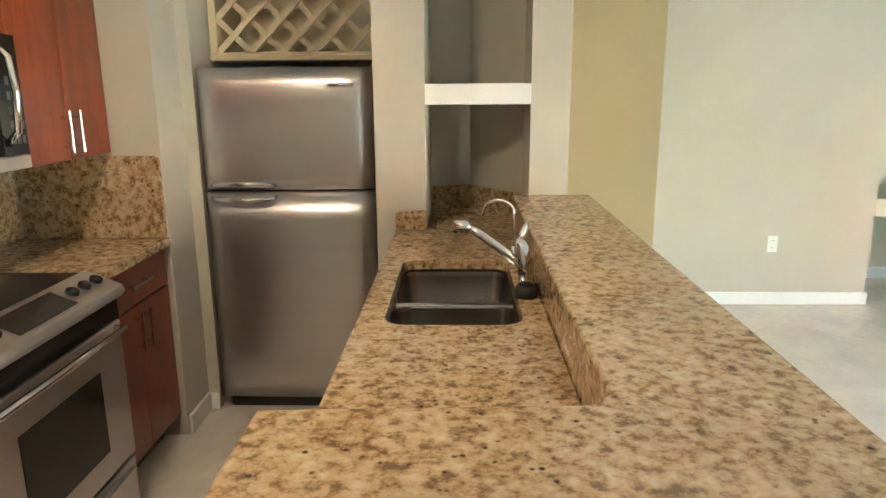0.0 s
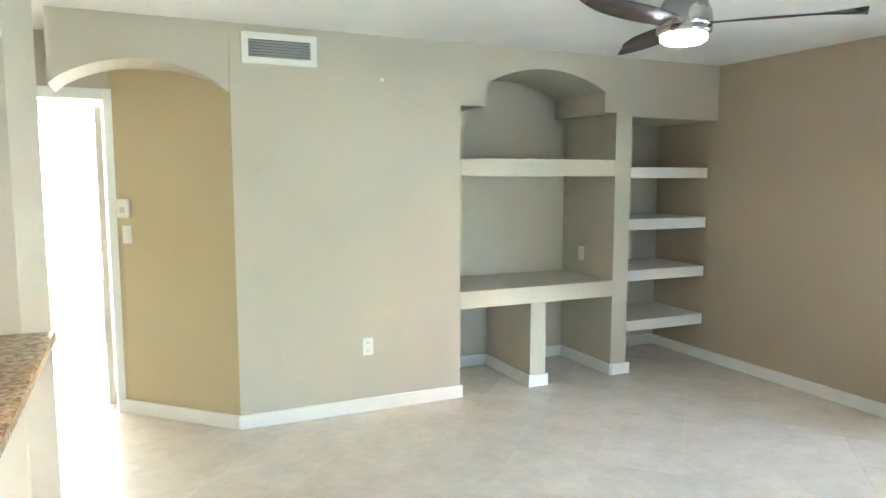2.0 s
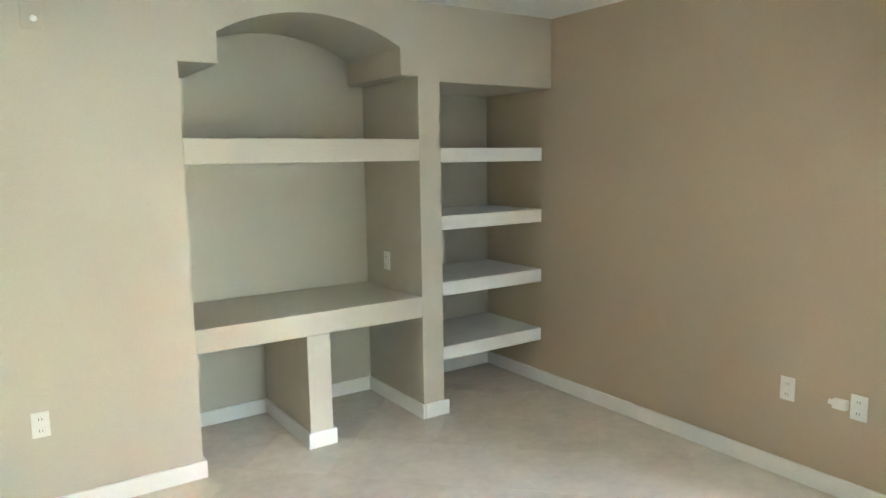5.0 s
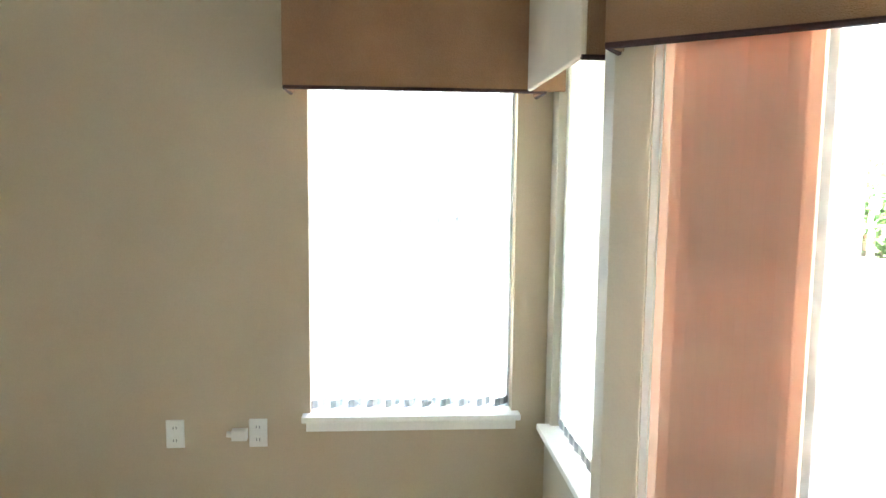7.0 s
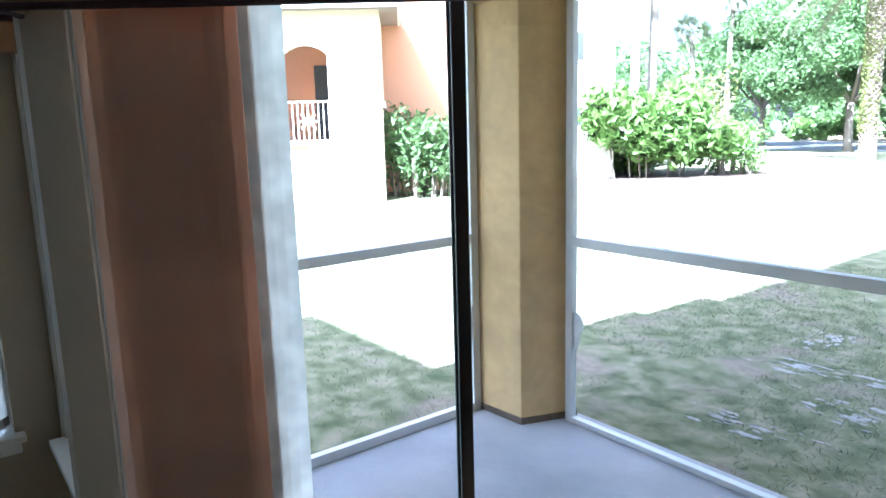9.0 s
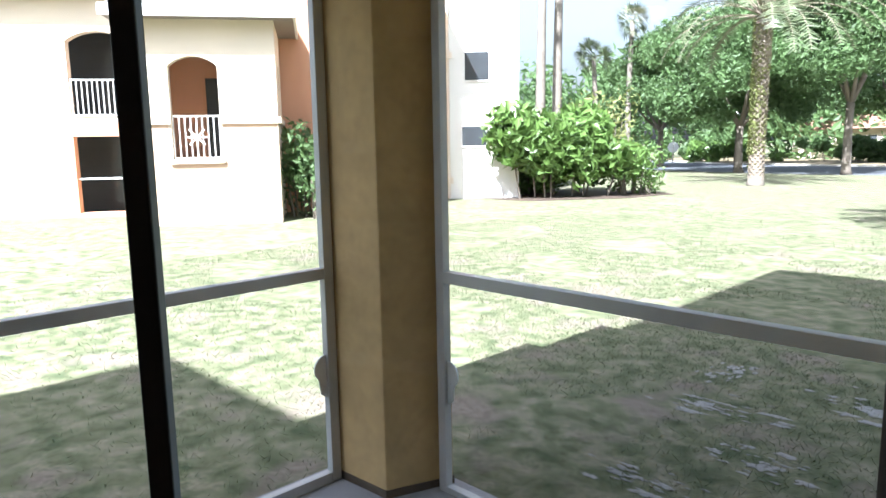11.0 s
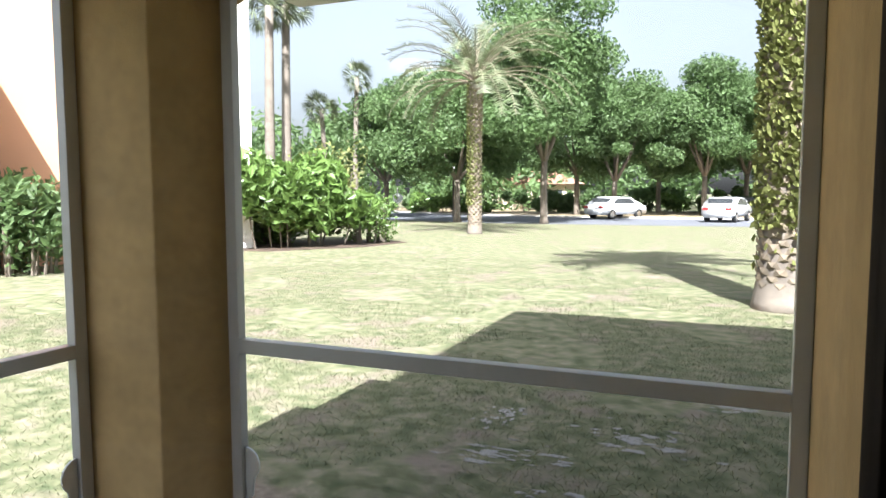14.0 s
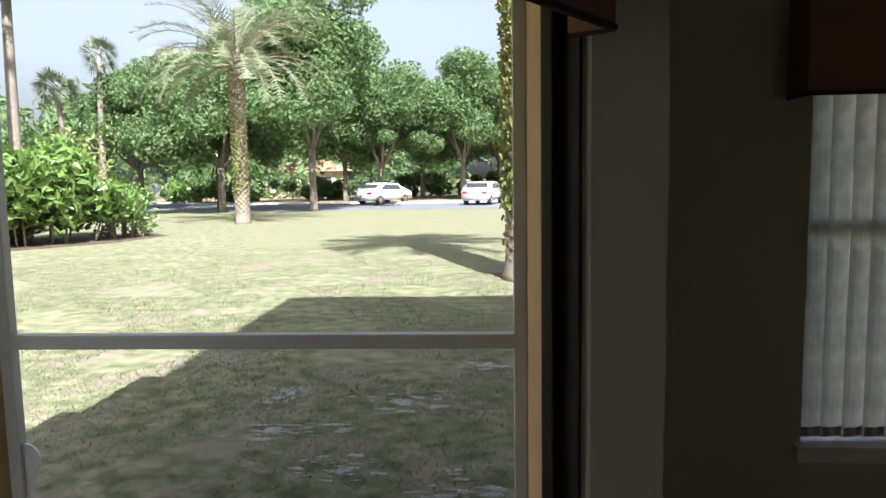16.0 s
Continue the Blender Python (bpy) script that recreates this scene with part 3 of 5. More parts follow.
dw = part("warming_drawer", boxm((-0.40, -0.356, RY0 + 0.01, RY1 - 0.01, 0.06, 0.255)), STEEL, rg, "brushed steel drawer", bevel=0.006)
part("drawer_lip", boxm((-0.357, -0.335, RY0 + 0.05, RY1 - 0.05, 0.215, 0.23)), STEEL, dw)

mw = thing("microwave", (0, 0, 0), "steel and black over-range microwave with curved handle", "microwave")
part("body", boxm((XK + 0.005, -0.6100, 1.895, 2.655, 1.275, 1.695)), BLACK, mw)
part("door", boxm((-0.6100, -0.5850, 1.90, 2.47, 1.325, 1.69)), STEEL, mw, "steel framed door", bevel=0.005)
part("window", boxm((-0.5860, -0.5820, 1.96, 2.36, 1.38, 1.63)), BLACK, mw, "black glass window")
part("key_panel", boxm((-0.6100, -0.5830, 2.53, 2.65, 1.325, 1.69)), BLACK, mw, "black key panel")
part("lower_grille", boxm((-0.6100, -0.5800, 1.90, 2.65, 1.28, 1.322)), STEEL, mw, bevel=0.004)
for r in range(5):
    for c in range(3):
        part("key", boxm((-0.5830, -0.5815, 2.575 + c * 0.024, 2.591 + c * 0.024, 1.36 + r * 0.045, 1.385 + r * 0.045)), surface("key_grey", (0.09, 0.09, 0.09), 0.5) if r + c == 0 else bpy.data.materials["key_grey"], mw)
part("handle", tube(bmesh.new(), [(-0.5850, 2.55, 1.36), (-0.5450, 2.55, 1.40), (-0.5350, 2.55, 1.51), (-0.5450, 2.55, 1.62), (-0.5850, 2.55, 1.66)], 0.011, 12), CHROME, mw, "curved chrome handle", True)

# fridge
FX0, FX1, FY = -0.345, 0.42, 3.487
fr = thing("fridge", (0, 0, 0), "brushed stainless steel top-freezer fridge with horizontal grips", "fridge")
part("body", boxm((FX0 + 0.01, FX1 - 0.005, FY + 0.07, 4.17, 0.05, 1.60)), BLACK, fr, "black cabinet sides")
part("kick_grille", boxm((FX0 + 0.03, FX1 - 0.03, FY + 0.05, FY + 0.12, 0.004, 0.06)), DARK, fr, "black kick grille")


def fridge_door(z0, z1):
    bm = bmesh.new()
    n, m = 12, 8
    grid = []
    for j in range(m + 1):
        v = j / m
        row = []
        for i in range(n + 1):
            u = i / n
            edge = min(1, min(u, 1 - u) * 14, min(v, 1 - v) * 10)
            row.append(bm.verts.new((FX0 + (FX1 - FX0) * u, FY + 0.012 - 0.012 * math.sin(math.pi * u) + 0.018 * (1 - edge), z0 + (z1 - z0) * v)))
        grid.append(row)
    for j in range(m):
        for i in range(n):
            bm.faces.new((grid[j][i], grid[j][i + 1], grid[j + 1][i + 1], grid[j + 1][i]))
    ext = bmesh.ops.extrude_edge_only(bm, edges=[e for e in bm.edges if e.is_boundary])
    for v in ext["geom"]:
        if isinstance(v, bmesh.types.BMVert):
            v.co.y = FY + 0.068
    return bm


for z0, z1, hz, dz in ((1.078, 1.612, 1.095, 1), (0.065, 1.066, 1.05, -1)):
    d = part("door", fridge_door(z0, z1), STEEL, fr, "brushed steel door", True)
    hb = bmesh.new()
    tube(hb, [(-0.315, FY + 0.02, hz + 0.005 * dz), (-0.28, FY - 0.022, hz + 0.01 * dz), (-0.17, FY - 0.03, hz + 0.014 * dz), (-0.05, FY - 0.026, hz + 0.01 * dz), (-0.02, FY + 0.01, hz + 0.004 * dz)], [0.008, 0.012, 0.014, 0.012, 0.007], 12)
    part("grip", hb, CHROME, d, "polished horizontal grip", True)
bd = bmesh.new()
tube(bd, [(0.235, FY - 0.004, 1.535), (0.345, FY - 0.002, 1.537)], 0.007, 10)
part("badge", bd, CHROME, fr, "small silver badge", True)

# wine rack over the fridge
wr = thing("wine_rack", (0, 0, 0), "cream painted lattice wine rack above the fridge", "wine rack")
WX0, WX1, WZ0, WZ1, WY = -0.36, 0.437, 1.648, 2.30, 3.76
part("back", boxm((WX0, WX1, 4.15, 4.18, WZ0, WZ1)), CREAM, wr)
for s in ((WX0, WX0 + 0.035, WY, 4.15, WZ0, WZ1), (WX1 - 0.02, WX1, WY, 4.15, WZ0, WZ1)):
    part("side_panel", boxm(s), CREAM, wr, bevel=0.003)
part("bottom_rail", boxm((WX0 + 0.035, WX1 - 0.02, WY, 4.15, WZ0, WZ0 + 0.04)), CREAM, wr, bevel=0.004)
part("top_rail", boxm((WX0 + 0.035, WX1 - 0.02, WY, 4.15, WZ1 - 0.04, WZ1)), CREAM, wr, bevel=0.004)
part("moulding", boxm((WX0 - 0.0, WX1, WY - 0.012, WY - 0.001, WZ0 + 0.002, WZ0 + 0.028)), CREAM, wr, bevel=0.004)
LX0, LX1, LZ0, LZ1 = WX0 + 0.035, WX1 - 0.02, WZ0 + 0.04, WZ1 - 0.04
step = 0.15
for sgn in (1, -1):
    for k in range(-6, 10):
        c = LX0 + k * step
        # a bar along the diagonal, cut to the opening
        w = 0.014 * math.sqrt(2)
        quad = [(c - w, LZ0), (c + w, LZ0), (c + w + sgn * (LZ1 - LZ0), LZ1), (c - w + sgn * (LZ1 - LZ0), LZ1)]
        pl = clip_poly(quad, [(-1, 0, -LX0), (1, 0, LX1)])
        if len(pl) >= 3:
            off = 0.0 if sgn > 0 else 0.011
            part("lattice_bar", prism_y(pl, WY + 0.012 + off, WY + 0.022 + off), CREAM, wr)
# kitchen ceiling light
kl = thing("kitchen_ceiling_light", (-0.1, 1.6, H), "flush white opal glass kitchen ceiling light", "ceiling light")
part("pan", lathe(bmesh.new(), [(0.19, -0.001), (0.19, -0.03), (0.17, -0.035)], 28), NICKEL, kl, "", True)
part("glass_bowl", lathe(bmesh.new(), [(0.165, -0.036), (0.15, -0.07), (0.10, -0.095), (0.02, -0.105)], 28), glow("warm_opal", (1.0, 0.76, 0.46), 0.74), kl, "opal glass bowl", True)

# ---------- living room ----------
def board(bm, a, b, h=0.09, t=0.016):
    """A baseboard run from a to b; its body lies to the left of that way."""
    a, b = Vector(a), Vector(b)
    d = (b - a).normalized()
    n = Vector((-d.y, d.x))
    p = [a, b, b + n * t, a + n * t]
    prism([(v.x, v.y) for v in p], 0.0005, h, bm)


def skirting(name, *runs):
    bm = bmesh.new()
    for a, b in runs:
        board(bm, a, b)
    return structure(name, bm, WHITE, "glossy white wooden baseboard", "baseboard", 0.003)


G = 0.001
skirting("baseboard", ((3.687, YN - G), (2.15, YN - G)), ((2.155, YN - G), (1.49, 5.832)))
skirting("baseboard_niche", ((NX0 + G, NB - G), (NX0 + G, YN)), ((4.25 - G, NB - G), (NX0 + G, NB - G)), ((4.25 - G, YN - 0.016), (4.25 - G, NB - G)))
skirting("baseboard_leg", ((4.401, YN - G), (4.234, YN - G)), ((4.385 + G, NB), (4.385 + G, YN - 0.016)))
skirting("baseboard_bay", ((NX1 - G, NB - G), (4.385, NB - G)), ((NX1 - G, YN - 0.016), (NX1 - G, NB - G)))
skirting("baseboard_post", ((5.166, YN - G), (4.994, YN - G)), ((RX0 + G, NB), (RX0 + G, YN - 0.016)), ((X1, NB - G), (RX0, NB - G)))
skirting("baseboard_east", ((X1 - G, YW2), (X1 - G, NB - G)))
skirting("baseboard_short", ((5.02, YW2 + G), (X1, YW2 + G)))
skirting("baseboard_south", ((1.0, YS + G), (3.64, YS + G)), ((3.64 - G, YS), (3.64 - G, DY1 - 0.1)))
skirting("baseboard_fridge", ((-0.365, 3.519), (-0.419, 3.519)), ((-0.419, 3.504), (-0.419, 3.26)))

structure("niche_desk", boxm((NX0, NX1, YN, NB - 0.001, 0.632, 0.757)), PAINT, "beige plaster desk slab built into the niche", "built-in desk", 0.004)
structure("niche_shelf", boxm((NX0, NX1, YN, NB - 0.001, 1.565, 1.690)), PAINT, "thick beige plaster shelf built into the niche", "built-in shelf", 0.004)
structure("niche_leg", boxm((4.25, 4.385, YN, NB - 0.001, 0, 0.632)), PAINT, "beige plaster leg under the niche desk", "built-in leg", 0.003)
for k in range(4):
    z = 1.638 - 0.414 * k
    tagged(part("bay_shelf", boxm((RX0 + 0.002, X1 - 0.002, 5.255, NB - 0.002, z - 0.088, z)), WHITE, bevel=0.004), "thick white painted shelf in the built-in bay", "shelf", "white bay shelves")


def outlet(place, turn, kind="outlet"):
    """A wall plate whose back is at place, facing -y before the turn."""
    o = thing("wall_outlet" if kind == "outlet" else "light_switch", place, "white plastic duplex wall outlet" if kind == "outlet" else "white plastic rocker light switch plate", "outlet" if kind == "outlet" else "light switch", "", turn)
    part("plate", boxm((-0.036, 0.036, -0.007, 0, -0.058, 0.058)), PLASTIC, o, bevel=0.003)
    if kind == "outlet":
        for z in (-0.026, 0.026):
            s = part("socket", boxm((-0.017, 0.017, -0.010, -0.007, z - 0.014, z + 0.014)), PLASTIC, o, bevel=0.002)
            for x in (-0.006, 0.006):
                part("slot", boxm((x - 0.0012, x + 0.0012, -0.0104, -0.0099, z - 0.005, z + 0.006)), DARK, s)
    else:
        part("rocker", boxm((-0.017, 0.017, -0.012, -0.007, -0.033, 0.033)), PLASTIC, o, bevel=0.002)
    return o


outlet((2.99, YN - G, 0.44), 0)
outlet((NX1 - G, 5.58, 0.93), -90)
outlet((X1 - G, 3.493, 0.445), -90)
o3 = outlet((X1 - G, 3.167, 0.445), -90)
ad = thing("plug_adapter", (X1 - 0.012, 3.235, 0.448), "white plastic plug adapter in the wall outlet", "adapter", "", -90)
part("body", boxm((-0.03, 0.03, -0.035, 0, -0.022, 0.022)), PLASTIC, ad, bevel=0.004)
part("cord_stub", tube(bmesh.new(), [(-0.03, -0.018, 0), (-0.05, -0.018, 0.002)], 0.012, 10), PLASTIC, ad)
outlet((1.567, 5.757, 1.19), -45, "switch")
th = thing("thermostat", (1.56, 5.764, 1.36), "white plastic wall thermostat", "thermostat", "", -45)
part("body", boxm((-0.045, 0.045, -0.025, -0.001, -0.06, 0.06)), PLASTIC, th, bevel=0.005)
part("dial", boxm((-0.02, 0.02, -0.028, -0.025, -0.03, 0.01)), surface("thermostat_grey", (0.55, 0.54, 0.5), 0.4), th, "grey window")

vent = thing("air_vent", (2.455, YN - G, 2.325), "white metal air vent with dark horizontal louvres", "vent")
part("backing", boxm((-0.19, 0.19, -0.003, 0, -0.055, 0.055)), DARK, vent, "dark duct backing")
for s in ((-0.225, 0.225, -0.014, 0, 0.052, 0.092), (-0.225, 0.225, -0.014, 0, -0.092, -0.052), (-0.225, -0.185, -0.014, 0, -0.052, 0.052), (0.185, 0.225, -0.014, 0, -0.052, 0.052)):
    part("frame", boxm(s), WHITE, vent, bevel=0.003)
for k in range(6):
    sl = part("louvre", boxm((-0.184, 0.184, -0.009, -0.0075, -0.009, 0.009)), surface("louvre_grey", (0.32, 0.33, 0.33), 0.5) if k == 0 else bpy.data.materials["louvre_grey"], vent, "grey louvre")
    sl.matrix_local = pose(0, 0, -0.043 + k * 0.0172, 40, 0, 0)
for k in range(20):
    part("fin", boxm((-0.175 + k * 0.0184 - 0.001, -0.175 + k * 0.0184 + 0.001, -0.0065, -0.004, -0.052, 0.052)), bpy.data.materials["louvre_grey"], vent)
det = thing("wall_sensor", (3.095, YN - G, 2.19), "small beige painted alarm sensor box", "sensor")
part("plate", boxm((-0.04, 0.04, -0.006, 0, -0.05, 0.05)), PAINT, det, bevel=0.002)
part("lens", lathe(bmesh.new(), [(0.014, 0.0), (0.012, 0.012), (0.004, 0.014)], 12), PLASTIC, det, "white lens", True).matrix_local = pose(0.008, -0.006, -0.01, 90, 0, 0)

# ceiling fan
fan = thing("ceiling_fan", (4.04, 3.49, H), "three blade walnut ceiling fan with lit opal lamp", "ceiling fan")
part("canopy", lathe(bmesh.new(), [(0.07, -0.001), (0.075, -0.02), (0.05, -0.05), (0.02, -0.06)], 24), NICKEL, fan, "", True)
part("motor", lathe(bmesh.new(), [(0.05, -0.05), (0.10, -0.07), (0.125, -0.12), (0.132, -0.17), (0.125, -0.20)], 28), NICKEL, fan, "brushed nickel motor housing", True)
part("light_ring", lathe(bmesh.new(), [(0.128, -0.195), (0.128, -0.215), (0.115, -0.225)], 28), NICKEL, fan, "", True)
part("lamp_glass", lathe(bmesh.new(), [(0.108, -0.222), (0.108, -0.25), (0.085, -0.265), (0.02, -0.27)], 28), LAMPGLASS, fan, "lit opal glass", True)
for a in (-47, 73, 193):
    bm = bmesh.new()
    rows = []
    for i in range(13):
        u = i / 12
        r = 0.10 + 0.66 * u
        w0 = 0.05 + 0.035 * math.sin(math.pi * min(1, u * 1.15)) 
        w1 = w0 * (1 - max(0, (u - 0.72) / 0.28) ** 2 * 0.96)
        rows.append((r, -w1 * 0.8 + 0.03 * u * u, w1))
    top, bot = [], []
    for r, y0, y1 in rows:
        z0, z1 = -0.012, 0.012
        top.append([bm.verts.new((r, y0, z0 + 0.004)), bm.verts.new((r, y1, z1 + 0.004))])
        bot.append([bm.verts.new((r, y0, z0 - 0.004)), bm.verts.new((r, y1, z1 - 0.004))])
    for i in range(12):
        bm.faces.new((top[i][0], top[i + 1][0], top[i + 1][1], top[i][1]))
        bm.faces.new((bot[i][1], bot[i + 1][1], bot[i + 1][0], bot[i][0]))
        for s in (0, 1):
            bm.faces.new((top[i][s], bot[i][s], bot[i + 1][s], top[i + 1][s]))
    for i in (0, 12):
        bm.faces.new((top[i][0], top[i][1], bot[i][1], bot[i][0]))
    part("blade", bm, FANWOOD, fan, "dark walnut blade", True).matrix_local = pose(0, 0, -0.175, 0, 0, a)

# windows, sills, blinds, valances
def slat_mesh(w, h, curve=0.008):
    bm = bmesh.new()
    n = 4
    a = []
    for i in range(n + 1):
        u = -0.5 + i / n
        a.append([bm.verts.new((u * w, curve * (1 - 4 * u * u), z)) for z in (0, h)])
    for i in range(n):
        bm.faces.new((a[i][0], a[i + 1][0], a[i + 1][1], a[i][1]))
    return bm


def blinds(name, label, a, b, z0, z1, turn, mat_slat, pitch=0.075, width=0.089):
    """Vertical blinds hung from a to b in the plan, each slat turned by turn from the track."""
    a, b = Vector(a), Vector(b)
    d = b - a
    bl = thing(name, (a.x, a.y, 0), label, "blinds", "vertical blinds")
    yaw = math.degrees(math.atan2(d.y, d.x))
    hr = part("head_rail", boxm((0, d.length, -0.02, 0.02, z1, z1 + 0.035)), ALU, bl)
    hr.matrix_local = pose(0, 0, 0, 0, 0, yaw)
    n = int(d.length / pitch)
    mesh = None
    for k in range(n + 1):
        c = d.normalized() * (k * pitch + 0.02)
        tw = turn + random.uniform(-5, 5)
        if mesh is None:
            sl = part("slat", slat_mesh(width, z1 - z0), mat_slat, bl)
            mesh = sl.data
            wt = part("slat_weight", boxm((-width * 0.42, width * 0.42, 0.001, 0.007, 0.004, 0.036)), bpy.data.materials["louvre_grey"], sl, "grey bottom weight")
            wmesh = wt.data
        else:
            sl = new("slat", mesh)
            sl.parent = bl
            wt = new("slat_weight", wmesh)
            wt.parent = sl
        sl.matrix_local = pose(c.x, c.y, z0, 0, 0, yaw + tw)
    return bl


def window_unit(name, a, b, z0, z1, inward):
    """Aluminium window in an opening from a to b (plan); inward is the unit way to the room."""
    a, b, n = Vector(a), Vector(b), Vector(inward)
    w = tagged(new(name), "white aluminium framed window with a painted sill", "window", "", "structure")
    d = (b - a).normalized()
    o = -n * 0.08

    def bar(nm, s0, s1, za, zb, t=0.03, mt=ALU):
        p = [a + d * s0 + o - n * t / 2, a + d * s1 + o - n * t / 2, a + d * s1 + o + n * t / 2, a + d * s0 + o + n * t / 2]
        return part(nm, prism([(v.x, v.y) for v in p], za, zb), mt, w)
    L = (b - a).length
    bar("window_frame", 0, 0.03, z0, z1)
    bar("window_frame", L - 0.03, L, z0, z1)
    bar("window_frame", 0.03, L - 0.03, z0, z0 + 0.03)
    bar("window_frame", 0.03, L - 0.03, z1 - 0.03, z1)
    bar("meeting_rail", 0.03, L - 0.03, (z0 + z1) / 2 - 0.018, (z0 + z1) / 2 + 0.018, 0.034)
    for za, zb in ((z0 + 0.03, (z0 + z1) / 2 - 0.018), ((z0 + z1) / 2 + 0.018, z1 - 0.03)):
        g = bar("pane", 0.03, L - 0.03, za, zb, 0.004, GLASS)
        g.visible_shadow = False
    p = [a - d * 0.03 - n * 0.06, b + d * 0.03 - n * 0.06, b + d * 0.03 + n * 0.05, a - d * 0.03 + n * 0.05]
    part("window_sill", prism([(v.x, v.y) for v in p], z0 - 0.004, z0 + 0.022), WHITE, w, "white painted sill", bevel=0.004)
    p = [a - d * 0.015 + n * 0.002, b + d * 0.015 + n * 0.002, b + d * 0.015 + n * 0.018, a - d * 0.015 + n * 0.018]
    part("sill_apron", prism([(v.x, v.y) for v in p], z0 - 0.05, z0 - 0.004), WHITE, w, bevel=0.003)
    return w


window_unit("window_1", (X1, 2.14), (X1, 2.96), 0.50, 2.1, (-1, 0))
window_unit("window_2", (W2A, YW2), (W2B, YW2), 0.47, 2.1, (0, 1))
window_unit("window_3", (1.7, YS), (2.86, YS), 0.50, 2.1, (0, 1))
blinds("window_blinds", "white vertical blinds glowing with daylight", (X1 + 0.04, 2.16), (X1 + 0.04, 2.94), 0.532, 2.04, 38, SLAT)
blinds("window_blinds", "white vertical blinds glowing with daylight", (W2A + 0.02, YW2 - 0.04), (W2B - 0.02, YW2 - 0.04), 0.50, 2.04, 12, SLAT)
blinds("window_blinds", "pale vertical blinds in the dim south window", (1.74, YS - 0.04), (2.83, YS - 0.04), 0.53, 2.04, 13, SLAT)


def valance(s, label, cloth=None, cord=True):
    """An upholstered box valance: s gives its local spans (length, depth, height, place, turn)."""
    L, D, z0, z1, place, turn = s
    v = thing("window_valance", (place[0], place[1], 0), label, "valance", "upholstered box valances", turn)
    part("front_panel", boxm((0, L, -D, -D + 0.018, z0, z1)), cloth or FABRIC, v, bevel=0.006)
    part("top_panel", boxm((0.018, L - 0.018, -D + 0.018, -0.002, z1 - 0.02, z1)), FABRIC, v)
    for x in (0, L - 0.018):
        part("side_panel", boxm((x, x + 0.018, -D + 0.018, -0.002, z0, z1)), FABRIC, v, bevel=0.004)
    bm = bmesh.new()
    if cord:
        tube(bm, [(0.004, -0.004, z0), (0.004, -D + 0.004, z0), (L - 0.004, -D + 0.004, z0), (L - 0.004, -0.004, z0)], 0.008, 8)
    else:
        tube(bm, [(L - 0.004, -D + 0.004, z0), (L - 0.004, -0.004, z0)], 0.008, 8)
    part("cord_trim", bm, CORD, v, "dark twisted cord trim")
    return v


VT = 2.40
valance((0.96, 0.19, 1.79, VT, (X1, 3.025), -90), "brown upholstered box valance with dark cord trim")
valance((0.72, 0.14, 1.79, VT, (5.83, YW2), 180), "cream fronted box valance with brown end beside the corner", PINE, False)
valance((dg - 0.02, 0.10, 1.77, VT, diag(0.005), 234.4), "wide brown upholstered valance over the sliding glass door")
valance((1.35, 0.15, 1.74, VT, (2.95, YS), 180), "dark brown upholstered valance over the south window")

# sliding glass door on the diagonal
sd = tagged(new("door_1"), "bronze framed sliding glass door to the patio", "sliding door", "", "structure")


def dbar(nm, s0, s1, o0, o1, z0, z1, mt, bevel=0.0):
    return part(nm, diag_box(s0, s1, o0, o1, z0, z1), mt, sd, bevel=bevel)


dbar("track", 0.09, DE - 0.001, 0.01, 0.09, -0.012, 0.02, ALU)
dbar("head_frame", 0.092, DE - 0.001, 0.01, 0.09, 2.08, 2.12, BRONZE)
dbar("side_frame", 0.092, 0.125, 0.01, 0.09, 0.02, 2.08, ALU)
dbar("side_frame", DE - 0.016, DE - 0.001, 0.01, 0.09, 0.02, 2.08, BRONZE)
for s0, s1, o, stile in ((0.125, 0.885, 0.035, ALU), (0.848, DE - 0.018, 0.07, BRONZE)):
    for a, b, mt in ((s0, s0 + 0.03, ALU if s0 < 0.2 else BRONZE), (s1 - 0.03, s1, BRONZE)):
        dbar("stile", a, b, o - 0.015, o + 0.015, 0.02, 2.08, mt, 0.003)
    dbar("bottom_rail", s0 + 0.03, s1 - 0.03, o - 0.015, o + 0.015, 0.02, 0.09, BRONZE)
    dbar("top_rail", s0 + 0.03, s1 - 0.03, o - 0.015, o + 0.015, 2.03, 2.08, BRONZE)
    g = dbar("pane", s0 + 0.03, s1 - 0.03, o - 0.003, o + 0.003, 0.09, 2.03, GLASS)
    g.visible_shadow = False

# blinds drawn to one side of the door
st = thing("drawn_blinds", (*diag(0.14, -0.035), 0), "peach fabric vertical blinds drawn to one side of the glass door", "blinds", "", 234.4)
pk = slat_mesh(0.089, 1.80, 0.004)
first = part("slat", pk, SLAT_PEACH, st)
first.matrix_local = pose(0.03, -0.02, 0.03, 0, 0, 3)
for k in range(1, 11):
    sl = new("slat", first.data)
    sl.parent = st
    sl.matrix_local = pose(0.03 + 0.025 * k, -0.02, 0.03, 0, 0, 3 + 0.4 * (k % 3))
lastw = part("slat", slat_mesh(0.089, 1.80, 0.01), SLAT, st, "white edge slat")
lastw.matrix_local = pose(0.345, -0.02, 0.03, 0, 0, 30)
part("head_rail", boxm((0.0, 1.76, -0.02, 0.02, 1.83, 1.865)), ALU, st)
cd = thing("blind_cord", (*diag(0.13, -0.06), 0), "thin white blind pull cord with weight", "cord")
part("cord", tube(bmesh.new(), [(0, 0, 1.85), (0.002, 0.001, 1.0), (0, 0, 0.42)], 0.003, 6), PLASTIC, cd)
